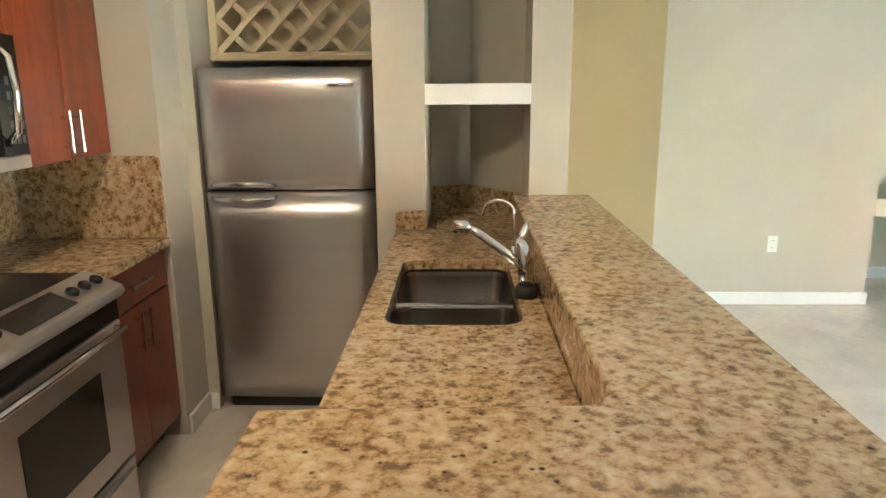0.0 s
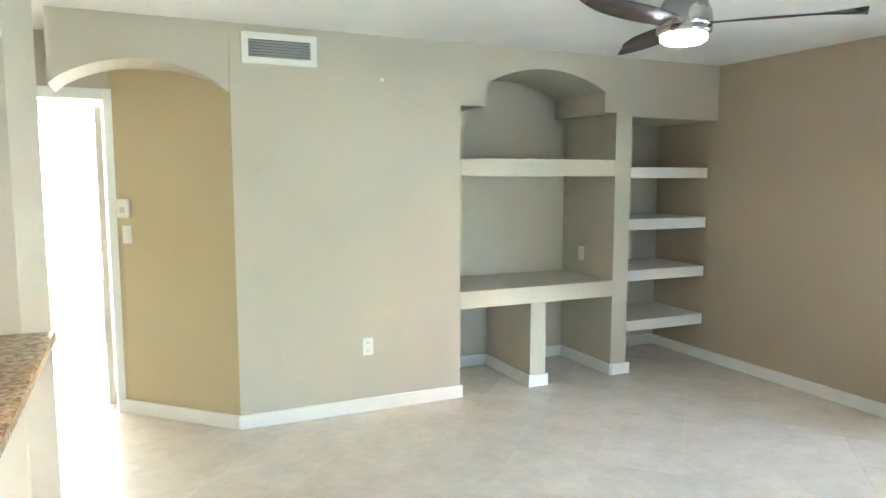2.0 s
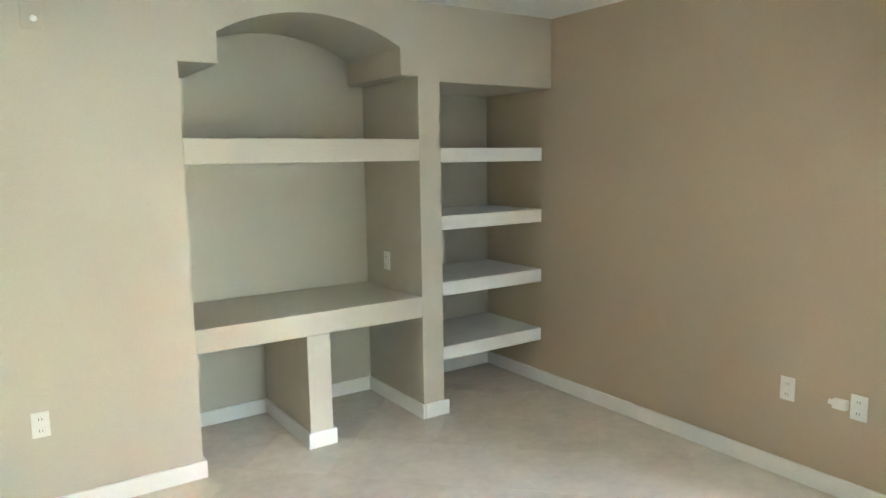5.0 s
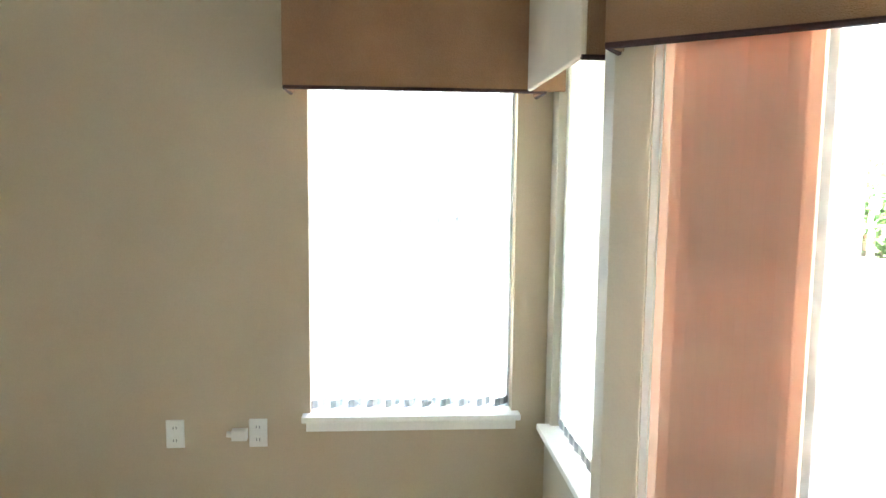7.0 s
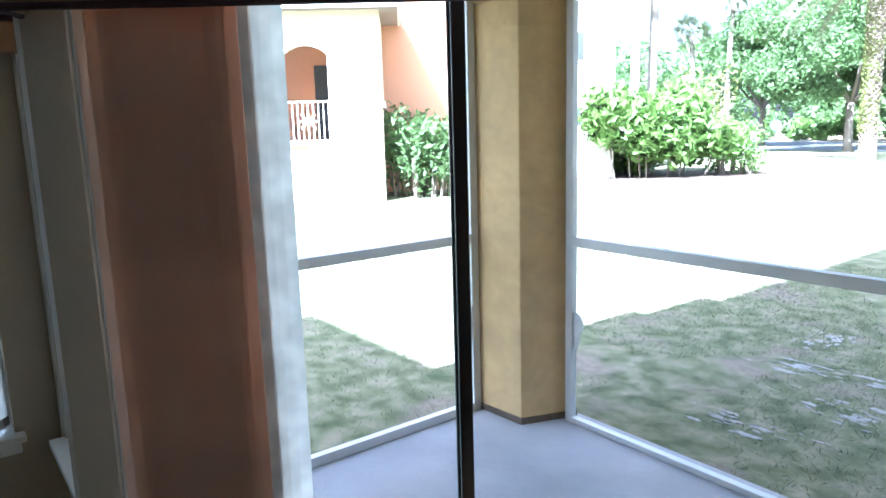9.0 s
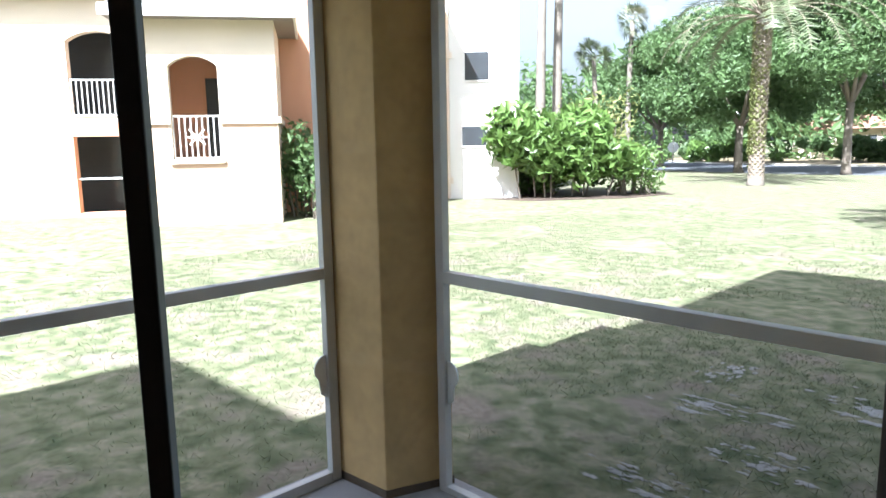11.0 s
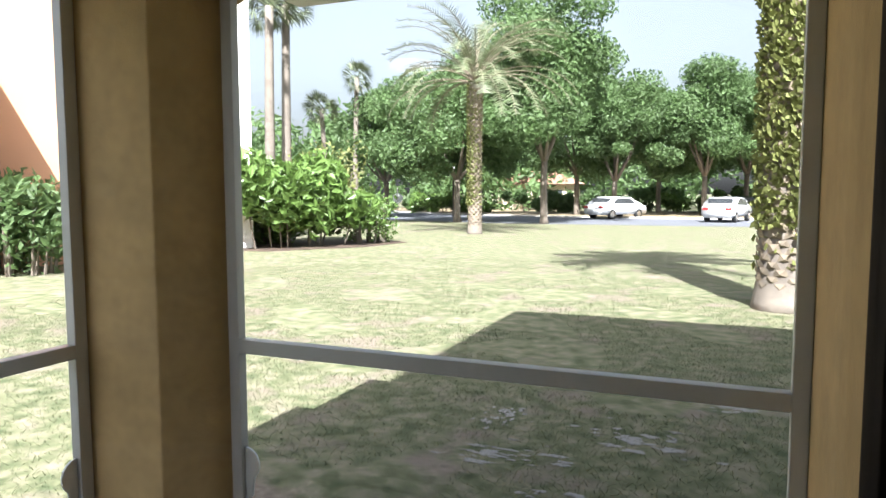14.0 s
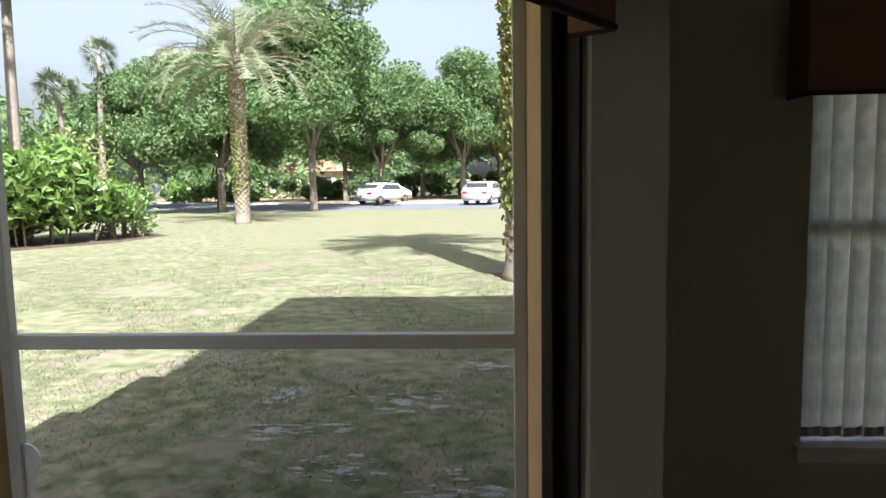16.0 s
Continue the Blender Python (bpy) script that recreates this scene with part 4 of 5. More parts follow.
part("weight", tube(bmesh.new(), [(0, 0, 0.42), (0, 0, 0.40), (0, 0, 0.34)], [0.004, 0.012, 0.010], 10), PLASTIC, cd)

# bright entry door seen through the arch
en = tagged(new("door_2"), "white panelled door with casing, standing in daylight", "door", "", "structure")
for s in ((1.46, 1.52, 5.835, 5.859, 0, 2.12), (0.56, 0.62, 5.835, 5.859, 0, 2.12), (0.62, 1.46, 5.835, 5.859, 2.05, 2.12)):
    part("casing", boxm(s), WHITE, en, bevel=0.004)
lf = part("door_leaf", boxm((1.40, 1.44, 6.0, 6.8, 0.01, 2.03)), WHITE, en, "white door leaf standing open", bevel=0.003)
for z0, z1 in ((0.2, 0.9), (1.05, 1.85)):
    part("panel", boxm((1.392, 1.40, 6.10, 6.70, z0, z1)), WHITE, lf, bevel=0.006)
part("lock", lathe(bmesh.new(), [(0.03, 0), (0.03, 0.01), (0.02, 0.03), (0.025, 0.05), (0.01, 0.06)], 14), NICKEL, lf, "nickel knob", True).matrix_local = pose(1.40, 6.74, 1.0, 0, -90, 0)

# ---------- patio ----------
slab = structure("patio_slab", prism([(DX1 - 0.01, -0.45), (6.25, -0.45), (6.25, YW2 - 0.121), (DX0 + 0.1, YW2 - 0.121), (DX1 + 0.1, DY1 - 0.1), (DX1 - 0.01, DY1 - 0.1)], -0.19, -0.05), CONCRETE, "grey weathered concrete patio slab", "patio")
structure("patio_column", prism([(5.815, -0.105), (6.15, -0.085), (6.21, -0.43), (5.70, -0.41)], -0.3, 2.55), STUCCO, "yellow stucco corner column of the patio", "column", 0.006)
structure("patio_column_foot", prism([(5.812, -0.101), (6.153, -0.081), (6.214, -0.434), (5.696, -0.414)], -0.052, -0.012), surface("damp_stain", (0.11, 0.085, 0.06), 0.9, 0.3, 8, 40, 0.6), "dark damp-stained foot of the stucco column", "column base")
structure("patio_side_wall", boxm((3.761, 3.845, -0.52, DY1 - 0.147, -0.3, 2.6)), STUCCO, "rough yellow stucco wall beside the patio", "wall")
structure("patio_back_wall", boxm((5.05, W2A, YW2 - 0.16, YW2 - 0.121, -0.3, 2.6), (W2B, 6.3, YW2 - 0.16, YW2 - 0.121, -0.3, 2.6), (W2A, W2B, YW2 - 0.16, YW2 - 0.121, -0.3, 0.46), (W2A, W2B, YW2 - 0.16, YW2 - 0.121, 2.1, 2.6)), STUCCO, "yellow stucco outside wall", "wall")
# beams with sloped haunches
bmb = prism_y([(3.845, 2.62), (3.845, 2.20), (4.1, 2.30), (5.35, 2.30), (5.74, 2.15), (5.74, 2.62)], -0.43, -0.12)
structure("patio_beam_south", bmb, STUCCO, "yellow stucco beam over the patio screen", "beam")
bme = bmesh.new()
outl = [(-0.09, 2.62), (-0.09, 2.15), (0.3, 2.30), (1.55, 2.30), (1.84, 2.20), (1.84, 2.62)]
lo = [bme.verts.new((5.9, y, z)) for y, z in outl]
hi = [bme.verts.new((6.21, y, z)) for y, z in outl]
bme.faces.new(lo)
bme.faces.new(hi[::-1])
for i in range(6):
    bme.faces.new((lo[i], hi[i], hi[(i + 1) % 6], lo[(i + 1) % 6]))
structure("patio_beam_east", bme, STUCCO, "yellow stucco beam over the patio screen", "beam")
structure("patio_ceiling", prism([(DX1 - 0.1, -0.43), (6.21, -0.43), (6.21, YW2), (DX0, YW2 - 0.001), (DX1, DY1)], 2.62, 2.72), STUCCO_W, "pale patio ceiling", "ceiling")

SCR = surface("screen_frame_paint", (0.52, 0.53, 0.53), 0.45, 0.08, 6, 80, 0.06, metal=0.2)


def screen(label, spans):
    s = thing("patio_screen", (0, 0, 0), label, "screen", "patio screens")
    for nm, sp in spans:
        part(nm, boxm(sp), SCR, s, bevel=0.003)
    return s


screen("white aluminium screen frame with a chair rail", [
    ("post", (6.115, 6.155, -0.082, -0.032, -0.05, 2.29)), ("post", (6.115, 6.155, 1.78, 1.83, -0.05, 2.29)),
    ("bottom_rail", (6.115, 6.155, -0.03, 1.78, -0.05, 0.0)), ("chair_rail", (6.112, 6.158, -0.03, 1.78, 0.915, 0.965)),
    ("top_rail", (6.115, 6.155, -0.03, 1.78, 2.255, 2.295))])
screen("white aluminium screen frame beside the stucco wall", [
    ("post", (5.66, 5.705, -0.365, -0.325, -0.05, 2.29)), ("post", (3.846, 3.89, -0.365, -0.325, -0.05, 2.29)),
    ("bottom_rail", (3.89, 5.66, -0.365, -0.325, -0.05, -0.02)), ("chair_rail", (3.89, 5.66, -0.368, -0.322, 0.912, 0.962)),
    ("top_rail", (3.89, 5.66, -0.365, -0.325, 2.255, 2.295))])
for (x, y), a in (((6.135, -0.031), 90), ((5.659, -0.345), 180)):
    pl = thing("rounded_plate", (x, y, 0.38), "grey rounded metal plate at the screen post", "bracket", "screen post plates", a)
    bm = bmesh.new()
    pts = [(0, -0.02), (0.03, 0.0), (0.035, 0.04)] + [(0.0 + 0.062 * math.sin(radians(b)), 0.12 - 0.062 * math.cos(radians(b))) for b in range(40, 181, 20)] + [(0, 0.185)]
    prism_y(pts, -0.004, 0.004, bm)
    part("plate", bm, ALU, pl)

# the building above and behind
UP = surface("building_stucco", (0.55, 0.47, 0.34), 0.9, 0.08, 1, 30, 0.4)
structure("upper_floors", prism([(-9, -0.55), (4.15, -0.55), (4.15, 6.65), (6.45, 6.65), (6.45, 16), (-9, 16)], 2.75, 8.95), UP, "pale stucco upper floors of the home building", "building")
structure("low_roof", boxm((-2, 6.3, -0.5, 8.2, 2.66, 2.75)), UP, "flat roof over the living room", "roof")

# ---------- outside ----------
def ground_material():
    m, nt, ns, ln, b = nodes_of("lawn_ground")
    tc = ns.new("ShaderNodeTexCoord")
    n1, n2, n3, n4 = [ns.new("ShaderNodeTexNoise") for _ in range(4)]
    for n, s, d in ((n1, 0.35, 4), (n2, 5.5, 6), (n3, 48, 5), (n4, 1.7, 7)):
        n.inputs["Scale"].default_value, n.inputs["Detail"].default_value = s, d
        ln.new(tc.outputs["Object"], n.inputs[0])
    grass = ramp(ns, [(0.34, (0.073, 0.094, 0.049)), (0.5, (0.145, 0.152, 0.091)), (0.66, (0.226, 0.21, 0.156))])
    fine = ramp(ns, [(0.3, (0.55, 0.55, 0.5)), (0.7, (1.35, 1.3, 1.2))])
    ln.new(n2.outputs[0], grass.inputs[0])
    ln.new(n3.outputs[0], fine.inputs[0])
    mul = ns.new("ShaderNodeMixRGB")
    mul.blend_type = "MULTIPLY"
    mul.inputs[0].default_value = 0.8
    ln.new(grass.outputs[0], mul.inputs[1])
    ln.new(fine.outputs[0], mul.inputs[2])
    soil = ramp(ns, [(0.3, (0.12, 0.092, 0.068)), (0.7, (0.25, 0.215, 0.175))])
    ln.new(n3.outputs[0], soil.inputs[0])
    mask = ramp(ns, [(0.55, (0, 0, 0)), (0.66, (1, 1, 1))])
    ln.new(n4.outputs[0], mask.inputs[0])
    mx = ns.new("ShaderNodeMixRGB")
    ln.new(mask.outputs[0], mx.inputs[0])
    ln.new(mul.outputs[0], mx.inputs[1])
    ln.new(soil.outputs[0], mx.inputs[2])
    ln.new(mx.outputs[0], b.inputs["Base Color"])
    b.inputs["Roughness"].default_value = 0.95
    b.inputs["Specular IOR Level"].default_value = 0.15
    bp = ns.new("ShaderNodeBump")
    bp.inputs["Strength"].default_value, bp.inputs["Distance"].default_value = 0.3, 0.01
    ln.new(n3.outputs[0], bp.inputs["Height"])
    ln.new(bp.outputs[0], b.inputs["Normal"])
    return m


ZG = -0.2
gb = bmesh.new()
bmesh.ops.create_grid(gb, x_segments=2, y_segments=2, size=900)
for v in gb.verts:
    v.co.z = ZG
structure("ground", gb, ground_material(), "patchy lawn of dry and green grass", "ground")
ASPHALT = surface("asphalt", (0.11, 0.115, 0.13), 0.9, 0.15, 0.6, 30, 0.3)
KERB = surface("kerb_concrete", (0.5, 0.47, 0.42), 0.9, 0.1, 1, 30, 0.3)
rd = bmesh.new()
near = [(-60, -35.5), (4, -35.5), (16, -35.2), (26, -38), (44, -52), (90, -90)]
far = [(90, -101), (40, -62), (25, -49), (12, -45.5), (2, -45), (-60, -45)]
prism(near + far, ZG - 0.3, ZG + 0.006, rd)
structure("road", rd, ASPHALT, "sunlit grey asphalt road and car park", "road")


def kerb_line(pts, w=0.15, h=0.12):
    bm = bmesh.new()
    for a, b in zip(pts, pts[1:]):
        a, b = Vector(a), Vector(b)
        d = (b - a).normalized()
        n = Vector((-d.y, d.x)) * w
        prism([tuple(a), tuple(b), tuple(b + n), tuple(a + n)], ZG - 0.1, ZG + h, bm)
    return bm


structure("kerb", kerb_line(far[::-1]), KERB, "pale concrete kerb along the road", "kerb")
structure("far_verge", prism([(-60, -45.2), (2, -45.2), (12, -45.7), (25, -49.2), (40, -62.2), (36, -72), (10, -60), (-60, -58)], ZG - 0.2, ZG + 0.08), surface("dry_verge", (0.22, 0.17, 0.10), 0.95, 0.3, 0.6, 20, 0.5), "mulched verge under the far trees", "verge")

LEAF = thin_material("oak_leaf", (0.125, 0.20, 0.072), 0.5, 0.55, 0.6)
LEAF2 = thin_material("shrub_leaf", (0.13, 0.215, 0.05), 0.35, 0.42, 1.2)
PALMLEAF = thin_material("palm_frond", (0.16, 0.19, 0.10), 0.3, 0.45, 1.0)
YLEAF = thin_material("yellow_leaf", (0.21, 0.23, 0.075), 0.35, 0.55, 0.8)
GRASS = thin_material("grass_blade", (0.175, 0.19, 0.105), 0.5, 0.6, 0.7)
BARK = surface("grey_bark", (0.17, 0.14, 0.11), 0.95, 0.3, 3, 22, 1.0, stretch=(1, 1, 0.4))
PALMBARK = surface("palm_trunk_bark", (0.20, 0.17, 0.14), 0.95, 0.25, 2, 12, 1.0, stretch=(1, 1, 1.6))
BOOT = surface("palm_boot", (0.26, 0.21, 0.155), 0.9, 0.35, 5, 30, 0.6)


def leaf_cloud(bm, blobs, count, size, rng, flat=0.75, droop=0.0):
    """Small folded leaf clumps over the shells of the blobs (x, y, z, r)."""
    vol = [b[3] ** 2 for b in blobs]
    tot = sum(vol)
    for (bx, by, bz, br), v in zip(blobs, vol):
        for _ in range(max(6, int(count * v / tot))):
            d = Vector((rng.gauss(0, 1), rng.gauss(0, 1), rng.gauss(0, 1))).normalized()
            r = br * (0.4 + 0.75 * rng.random() ** 0.8)
            c = Vector((bx, by, bz)) + Vector((d.x * r, d.y * r, d.z * r * flat))
            s = size * rng.uniform(0.5, 1.4)
            a = (d + Vector((rng.gauss(0, 0.7), rng.gauss(0, 0.7), rng.gauss(0, 0.7) - droop))).normalized()
            t = a.orthogonal().normalized()
            t.rotate(Matrix.Rotation(rng.uniform(0, 6.28), 3, a))
            u = a.cross(t)
            p = [c - t * s, c - u * s * 0.45 + a * s * 0.2, c + t * s, c + u * s * 0.45 + a * s * 0.15]
            bm.faces.new([bm.verts.new(q) for q in p])


def oak(place, height, spread, seed, leaves=30000, size=0.14, trunk=0.22, label="broad live oak with dense dark green crown"):
    rng = random.Random(seed)
    t = thing("oak_tree", (place[0], place[1], ZG), label, "tree", "street trees")
    bm = bmesh.new()
    fork = height * 0.27
    tube(bm, [(0, 0, -0.1), (0.03, 0.02, 0.3), (0.06, -0.03, fork * 0.6), (0.02, 0.02, fork)], [trunk * 1.4, trunk, trunk * 0.85, trunk * 0.8], 9)
    blobs = []
    for k in range(6):
        a = k * 1.05 + rng.uniform(-0.3, 0.3)
        rr = spread * rng.uniform(0.3, 0.6)
        e = Vector((math.cos(a) * rr, math.sin(a) * rr, height * rng.uniform(0.5, 0.78)))
        tube(bm, [(0.02, 0.02, fork * 0.95), tuple(e * 0.45 + Vector((0, 0, fork * 0.45))), tuple(e)], [trunk * 0.55, trunk * 0.35, trunk * 0.12], 7)
        blobs.append((e.x, e.y, e.z, spread * rng.uniform(0.3, 0.42)))
    for k in range(22):
        a = rng.uniform(0, 6.28)
        rr = spread * rng.uniform(0.3, 0.95)
        z = height * rng.uniform(0.32, 0.94)
        rr *= 1.0 if z < height * 0.7 else 0.6
        blobs.append((math.cos(a) * rr, math.sin(a) * rr, z, spread * rng.uniform(0.14, 0.32)))
    blobs.append((0, 0, height * 0.8, spread * 0.42))
    part("trunk", bm, BARK, t, "grey forked trunk", True)
    cb = bmesh.new()
    leaf_cloud(cb, blobs, leaves, size, rng)
    part("crown", cb, LEAF, t, "dense small green leaves")
    return t


for n, (p, h, s) in enumerate([((27, -43), 9.5, 4.6), ((18.7, -35.9), 9.3, 4.4), ((13.4, -35.6), 13.0, 5.4), ((14.5, -50), 11.5, 5.0), ((11.5, -48.6), 9.5, 4.4), ((9.3, -58), 11.0, 4.8), ((5.5, -50.4), 10.8, 4.6), ((2.6, -58), 12.0, 5.2), ((0.2, -51), 11.0, 4.8), ((21.5, -46), 11.5, 5.2)]):
    oak(p, h, s, 40 + n)
oak((-1.5, -64), 10, 5, 77)
# woods behind
wb = bmesh.new()
rngw = random.Random(5)
blobs = []
for k in range(90):
    a = rngw.uniform(-0.1, 0.95)
    dist = rngw.uniform(66, 95)
    r = rngw.uniform(2.6, 4.6)
    blobs.append((4 + dist * math.sin(a), 1.5 - dist * math.cos(a), rngw.uniform(1.0, 7.6), r))
leaf_cloud(wb, blobs, 26000, 0.5, rngw, 0.9)
tagged(part("far_woods", wb, LEAF), "distant line of green woods", "woods", "", "stuff")


def fan_palm(place, height, seed, trunk=0.15, fronds=26, reach=1.3, label="tall fan palm with a slim pale trunk"):
    rng = random.Random(seed)
    t = thing("fan_palm", (place[0], place[1], ZG), label, "palm tree", "fan palms")
    bm = bmesh.new()
    lean = rng.uniform(-0.3, 0.3)
    tube(bm, [(lean * (k / 8) ** 2, 0, -0.1 + (height + 0.1) * k / 8) for k in range(9)], [trunk * (1.25 - 0.35 * k / 8) for k in range(9)], 9)
    part("trunk", bm, PALMBARK, t, "pale ringed trunk", True)
    cb = bmesh.new()
    for k in range(fronds):
        a, e = rng.uniform(0, 6.28), rng.uniform(-0.9, 1.2)
        out = Vector((math.cos(a) * math.cos(e), math.sin(a) * math.cos(e), math.sin(e)))
        hub = Vector((lean, 0, height)) + out * reach * 0.5
        side = out.orthogonal().normalized()
        for b in range(-5, 6):
            d = (out * math.cos(b * 0.26) + side * math.sin(b * 0.26)).normalized()
            tip = hub + d * reach * 0.62 - Vector((0, 0, 0.12 * abs(b) / 5))
            w = d.cross(Vector((0, 0, 1)) + side * 0.1).normalized() * 0.045
            cb.faces.new([cb.verts.new(q) for q in (hub, hub + d * reach * 0.3 + w, tip, hub + d * reach * 0.3 - w)])
        st = (hub - Vector((lean, 0, height)))
        w = Vector((0, 0, 0.02))
        cb.faces.new([cb.verts.new(q) for q in (Vector((lean, 0, height)) - w, hub - w, hub + w, Vector((lean, 0, height)) + w)])
    part("crown", cb, PALMLEAF, t, "grey green fan fronds")
    return t


fan_palm((27.9, -40.0), 9.6, 1, 0.17)
fan_palm((27.5, -35.6), 7.0, 2, 0.15)
fan_palm((26.7, -28.8), 11.5, 3, 0.24, 40, 1.7)
fan_palm((27.2, -31.0), 12.2, 4, 0.24, 40, 1.7)


def date_palm(place, height, seed, trunk, fronds=46, reach=3.0, boots=True, label="stout date palm with feathery arching fronds"):
    rng = random.Random(seed)
    t = thing("date_palm", (place[0], place[1], ZG), label, "palm tree", "date palms")
    bm = bmesh.new()
    tube(bm, [(0, 0, -0.1), (0, 0, 0.12), (0, 0, 0.5), (0.02, 0, height * 0.5), (0, 0.02, height * 0.8), (0, 0, height)], [trunk * 1.3, trunk * 1.2, trunk * 1.02, trunk * 0.9, trunk * 1.05, trunk * 1.25], 16)
    tk = part("trunk", bm, PALMBARK, t, "rough grey trunk", True)
    bb = bmesh.new()
    rows = int(height / 0.11)
    for j in range(rows):
        z = 0.06 + j * (height - 0.3) / rows
        for k in range(9):
            a = 2 * math.pi * (k + (j % 2) * 0.5) / 9 + rng.uniform(-0.08, 0.08)
            r = trunk * (1.02 if z < height * 0.7 else 1.15)
            o = Vector((math.cos(a), math.sin(a), 0))
            s = Vector((-o.y, o.x, 0))
            c = o * r * 0.93 + Vector((0, 0, z))
            w = trunk * 0.3
            L = rng.uniform(0.10, 0.16)
            q = [c - s * w, c + s * w, c + s * w * 0.6 + o * 0.05 + Vector((0, 0, L)), c - s * w * 0.6 + o * 0.05 + Vector((0, 0, L)), c + o * 0.06 + Vector((0, 0, L * 0.4))]
            v = [bb.verts.new(x) for x in q]
            for f in ((0, 1, 4), (1, 2, 4), (2, 3, 4), (3, 0, 4)):
                bb.faces.new([v[i] for i in f])
    part("leaf_scars", bb, BOOT, tk, "woody old leaf bases")
    iv = bmesh.new()
    for _ in range(1800 if trunk < 0.33 else 5200):
        a = rng.gauss(0.9, 0.9) if trunk < 0.33 else rng.gauss(1.5, 1.1)
        z = rng.uniform(1.2, height) if rng.random() < 0.93 else rng.uniform(0.6, height)
        c = Vector((math.cos(a), math.sin(a), 0)) * trunk * rng.uniform(1.05, 1.3) + Vector((0, 0, z))
        s = rng.uniform(0.035, 0.08)
        d = Vector((rng.gauss(0, 1), rng.gauss(0, 1), rng.gauss(0, 1))).normalized()
        u = d.orthogonal().normalized()
        iv.faces.new([iv.verts.new(c + x) for x in (-d * s, u * s * 0.7, d * s, -u * s * 0.7)])
    part("climbing_vine", iv, YLEAF, t, "yellow green climbing leaves")
    cb, sb = bmesh.new(), bmesh.new()
    for k in range(fronds):
        a = k * 2.4 + rng.uniform(-0.2, 0.2)
        e = rng.uniform(0.15, 1.5)
        L = reach * rng.uniform(0.85, 1.1)
        out, up = Vector((math.cos(a), math.sin(a), 0)), Vector((0, 0, 1))
        pts = []
        ang = e
        p = Vector((0, 0, height))
        for i in range(11):
            pts.append(p.copy())
            p = p + (out * math.cos(ang) + up * math.sin(ang)) * L / 10
            ang -= 0.10 + 0.03 * i * 0.5
        side = out.cross(up)
        tube(sb, pts, [0.035 - 0.003 * i for i in range(11)], 4, False)
        for i in range(2, 10):
            for h in (0.0, 0.25, 0.5, 0.75):
                c = pts[i].lerp(pts[i + 1], h)
                d = (pts[i + 1] - pts[i]).normalized()
                ll = 0.5 * math.sin(math.pi * (i + h) / 11.5) + 0.1
                for sg in (-1, 1):
                    tip = c + (side * sg * 0.8 + d * 0.6 + up * rng.uniform(-0.15, 0.35)).normalized() * ll
                    w = d * 0.03
                    cb.faces.new([cb.verts.new(q) for q in (c - w, c + w, tip)])
    part("frond_stalks", sb, BOOT, t, "tan frond stalks")
    part("crown", cb, PALMLEAF, t, "feathery grey green fronds")
    return t


date_palm((13.75, -25.2), 6.2, 8, 0.26, 52, 4.4)
date_palm((3.24, -9.35), 8.2, 9, 0.37, 44, 3.0)


def shrub(place, size, seed, count, leaf, mat, label):
    rng = random.Random(seed)
    t = thing("shrub", (place[0], place[1], ZG), label, "shrub")
    w, d, h, turn = size
    bm, blobs = bmesh.new(), []
    for k in range(20):
        x, y = rng.uniform(-w, w) / 2, rng.uniform(-d, d) / 2
        z = h * rng.uniform(0.16, 0.78)
        blobs.append((x, y, z, h * rng.uniform(0.2, 0.32)))
        tube(bm, [(x * 0.8, y * 0.8, -0.05), (x * 0.9, y * 0.9, z * 0.5), (x, y, z)], [0.035, 0.025, 0.012], 5)
    part("stems", bm, BARK, t)
    cb = bmesh.new()
    leaf_cloud(cb, blobs, count, leaf, rng, 0.95, 0.4)
    part("leaves", cb, mat, t, "glossy green leaves")
    t.rotation_euler = (0, 0, radians(turn))
    return t


shrub((17.1, -17.0), (4.6, 3.0, 3.0, 45), 3, 9000, 0.17, LEAF2, "large glossy green shrub bed on the lawn")
shrub((15.3, -18.9), (1.3, 1.2, 1.7, 40), 4, 1500, 0.09, LEAF2, "clipped green hedge end beside the shrub bed")
shrub((18.0, -8.2), (2.0, 1.6, 2.3, 20), 6, 2000, 0.13, LEAF, "dark green shrub against the salmon wall")
shrub((24.5, -31.5), (2.5, 2.5, 4.6, 0), 11, 900, 0.16, YLEAF, "sparse yellow flowering small tree")
for n, (p, s) in enumerate([((33, -56), (9, 3, 2.4, 30)), ((26, -53), (7, 3, 2.0, 20)), ((12, -62), (9, 3, 2.2, 0)), ((5, -60), (8, 3, 2.0, 0)), ((19, -56), (6, 3, 2.0, 0))]):
    shrub(p, s, 60 + n, 1800, 0.28, LEAF2 if n % 2 else LEAF, "clipped roadside hedge of green shrubs")
structure("mulch_bed", prism([(19.6, -14.6), (16.5, -14.7), (14.6, -17.2), (14.2, -19.6), (16.0, -20.6), (19.4, -18.6)], ZG - 0.1, ZG + 0.015), surface("mulch", (0.07, 0.045, 0.03), 0.95, 0.4, 3, 30, 0.8), "dark brown mulch bed under the shrubs", "mulch bed")

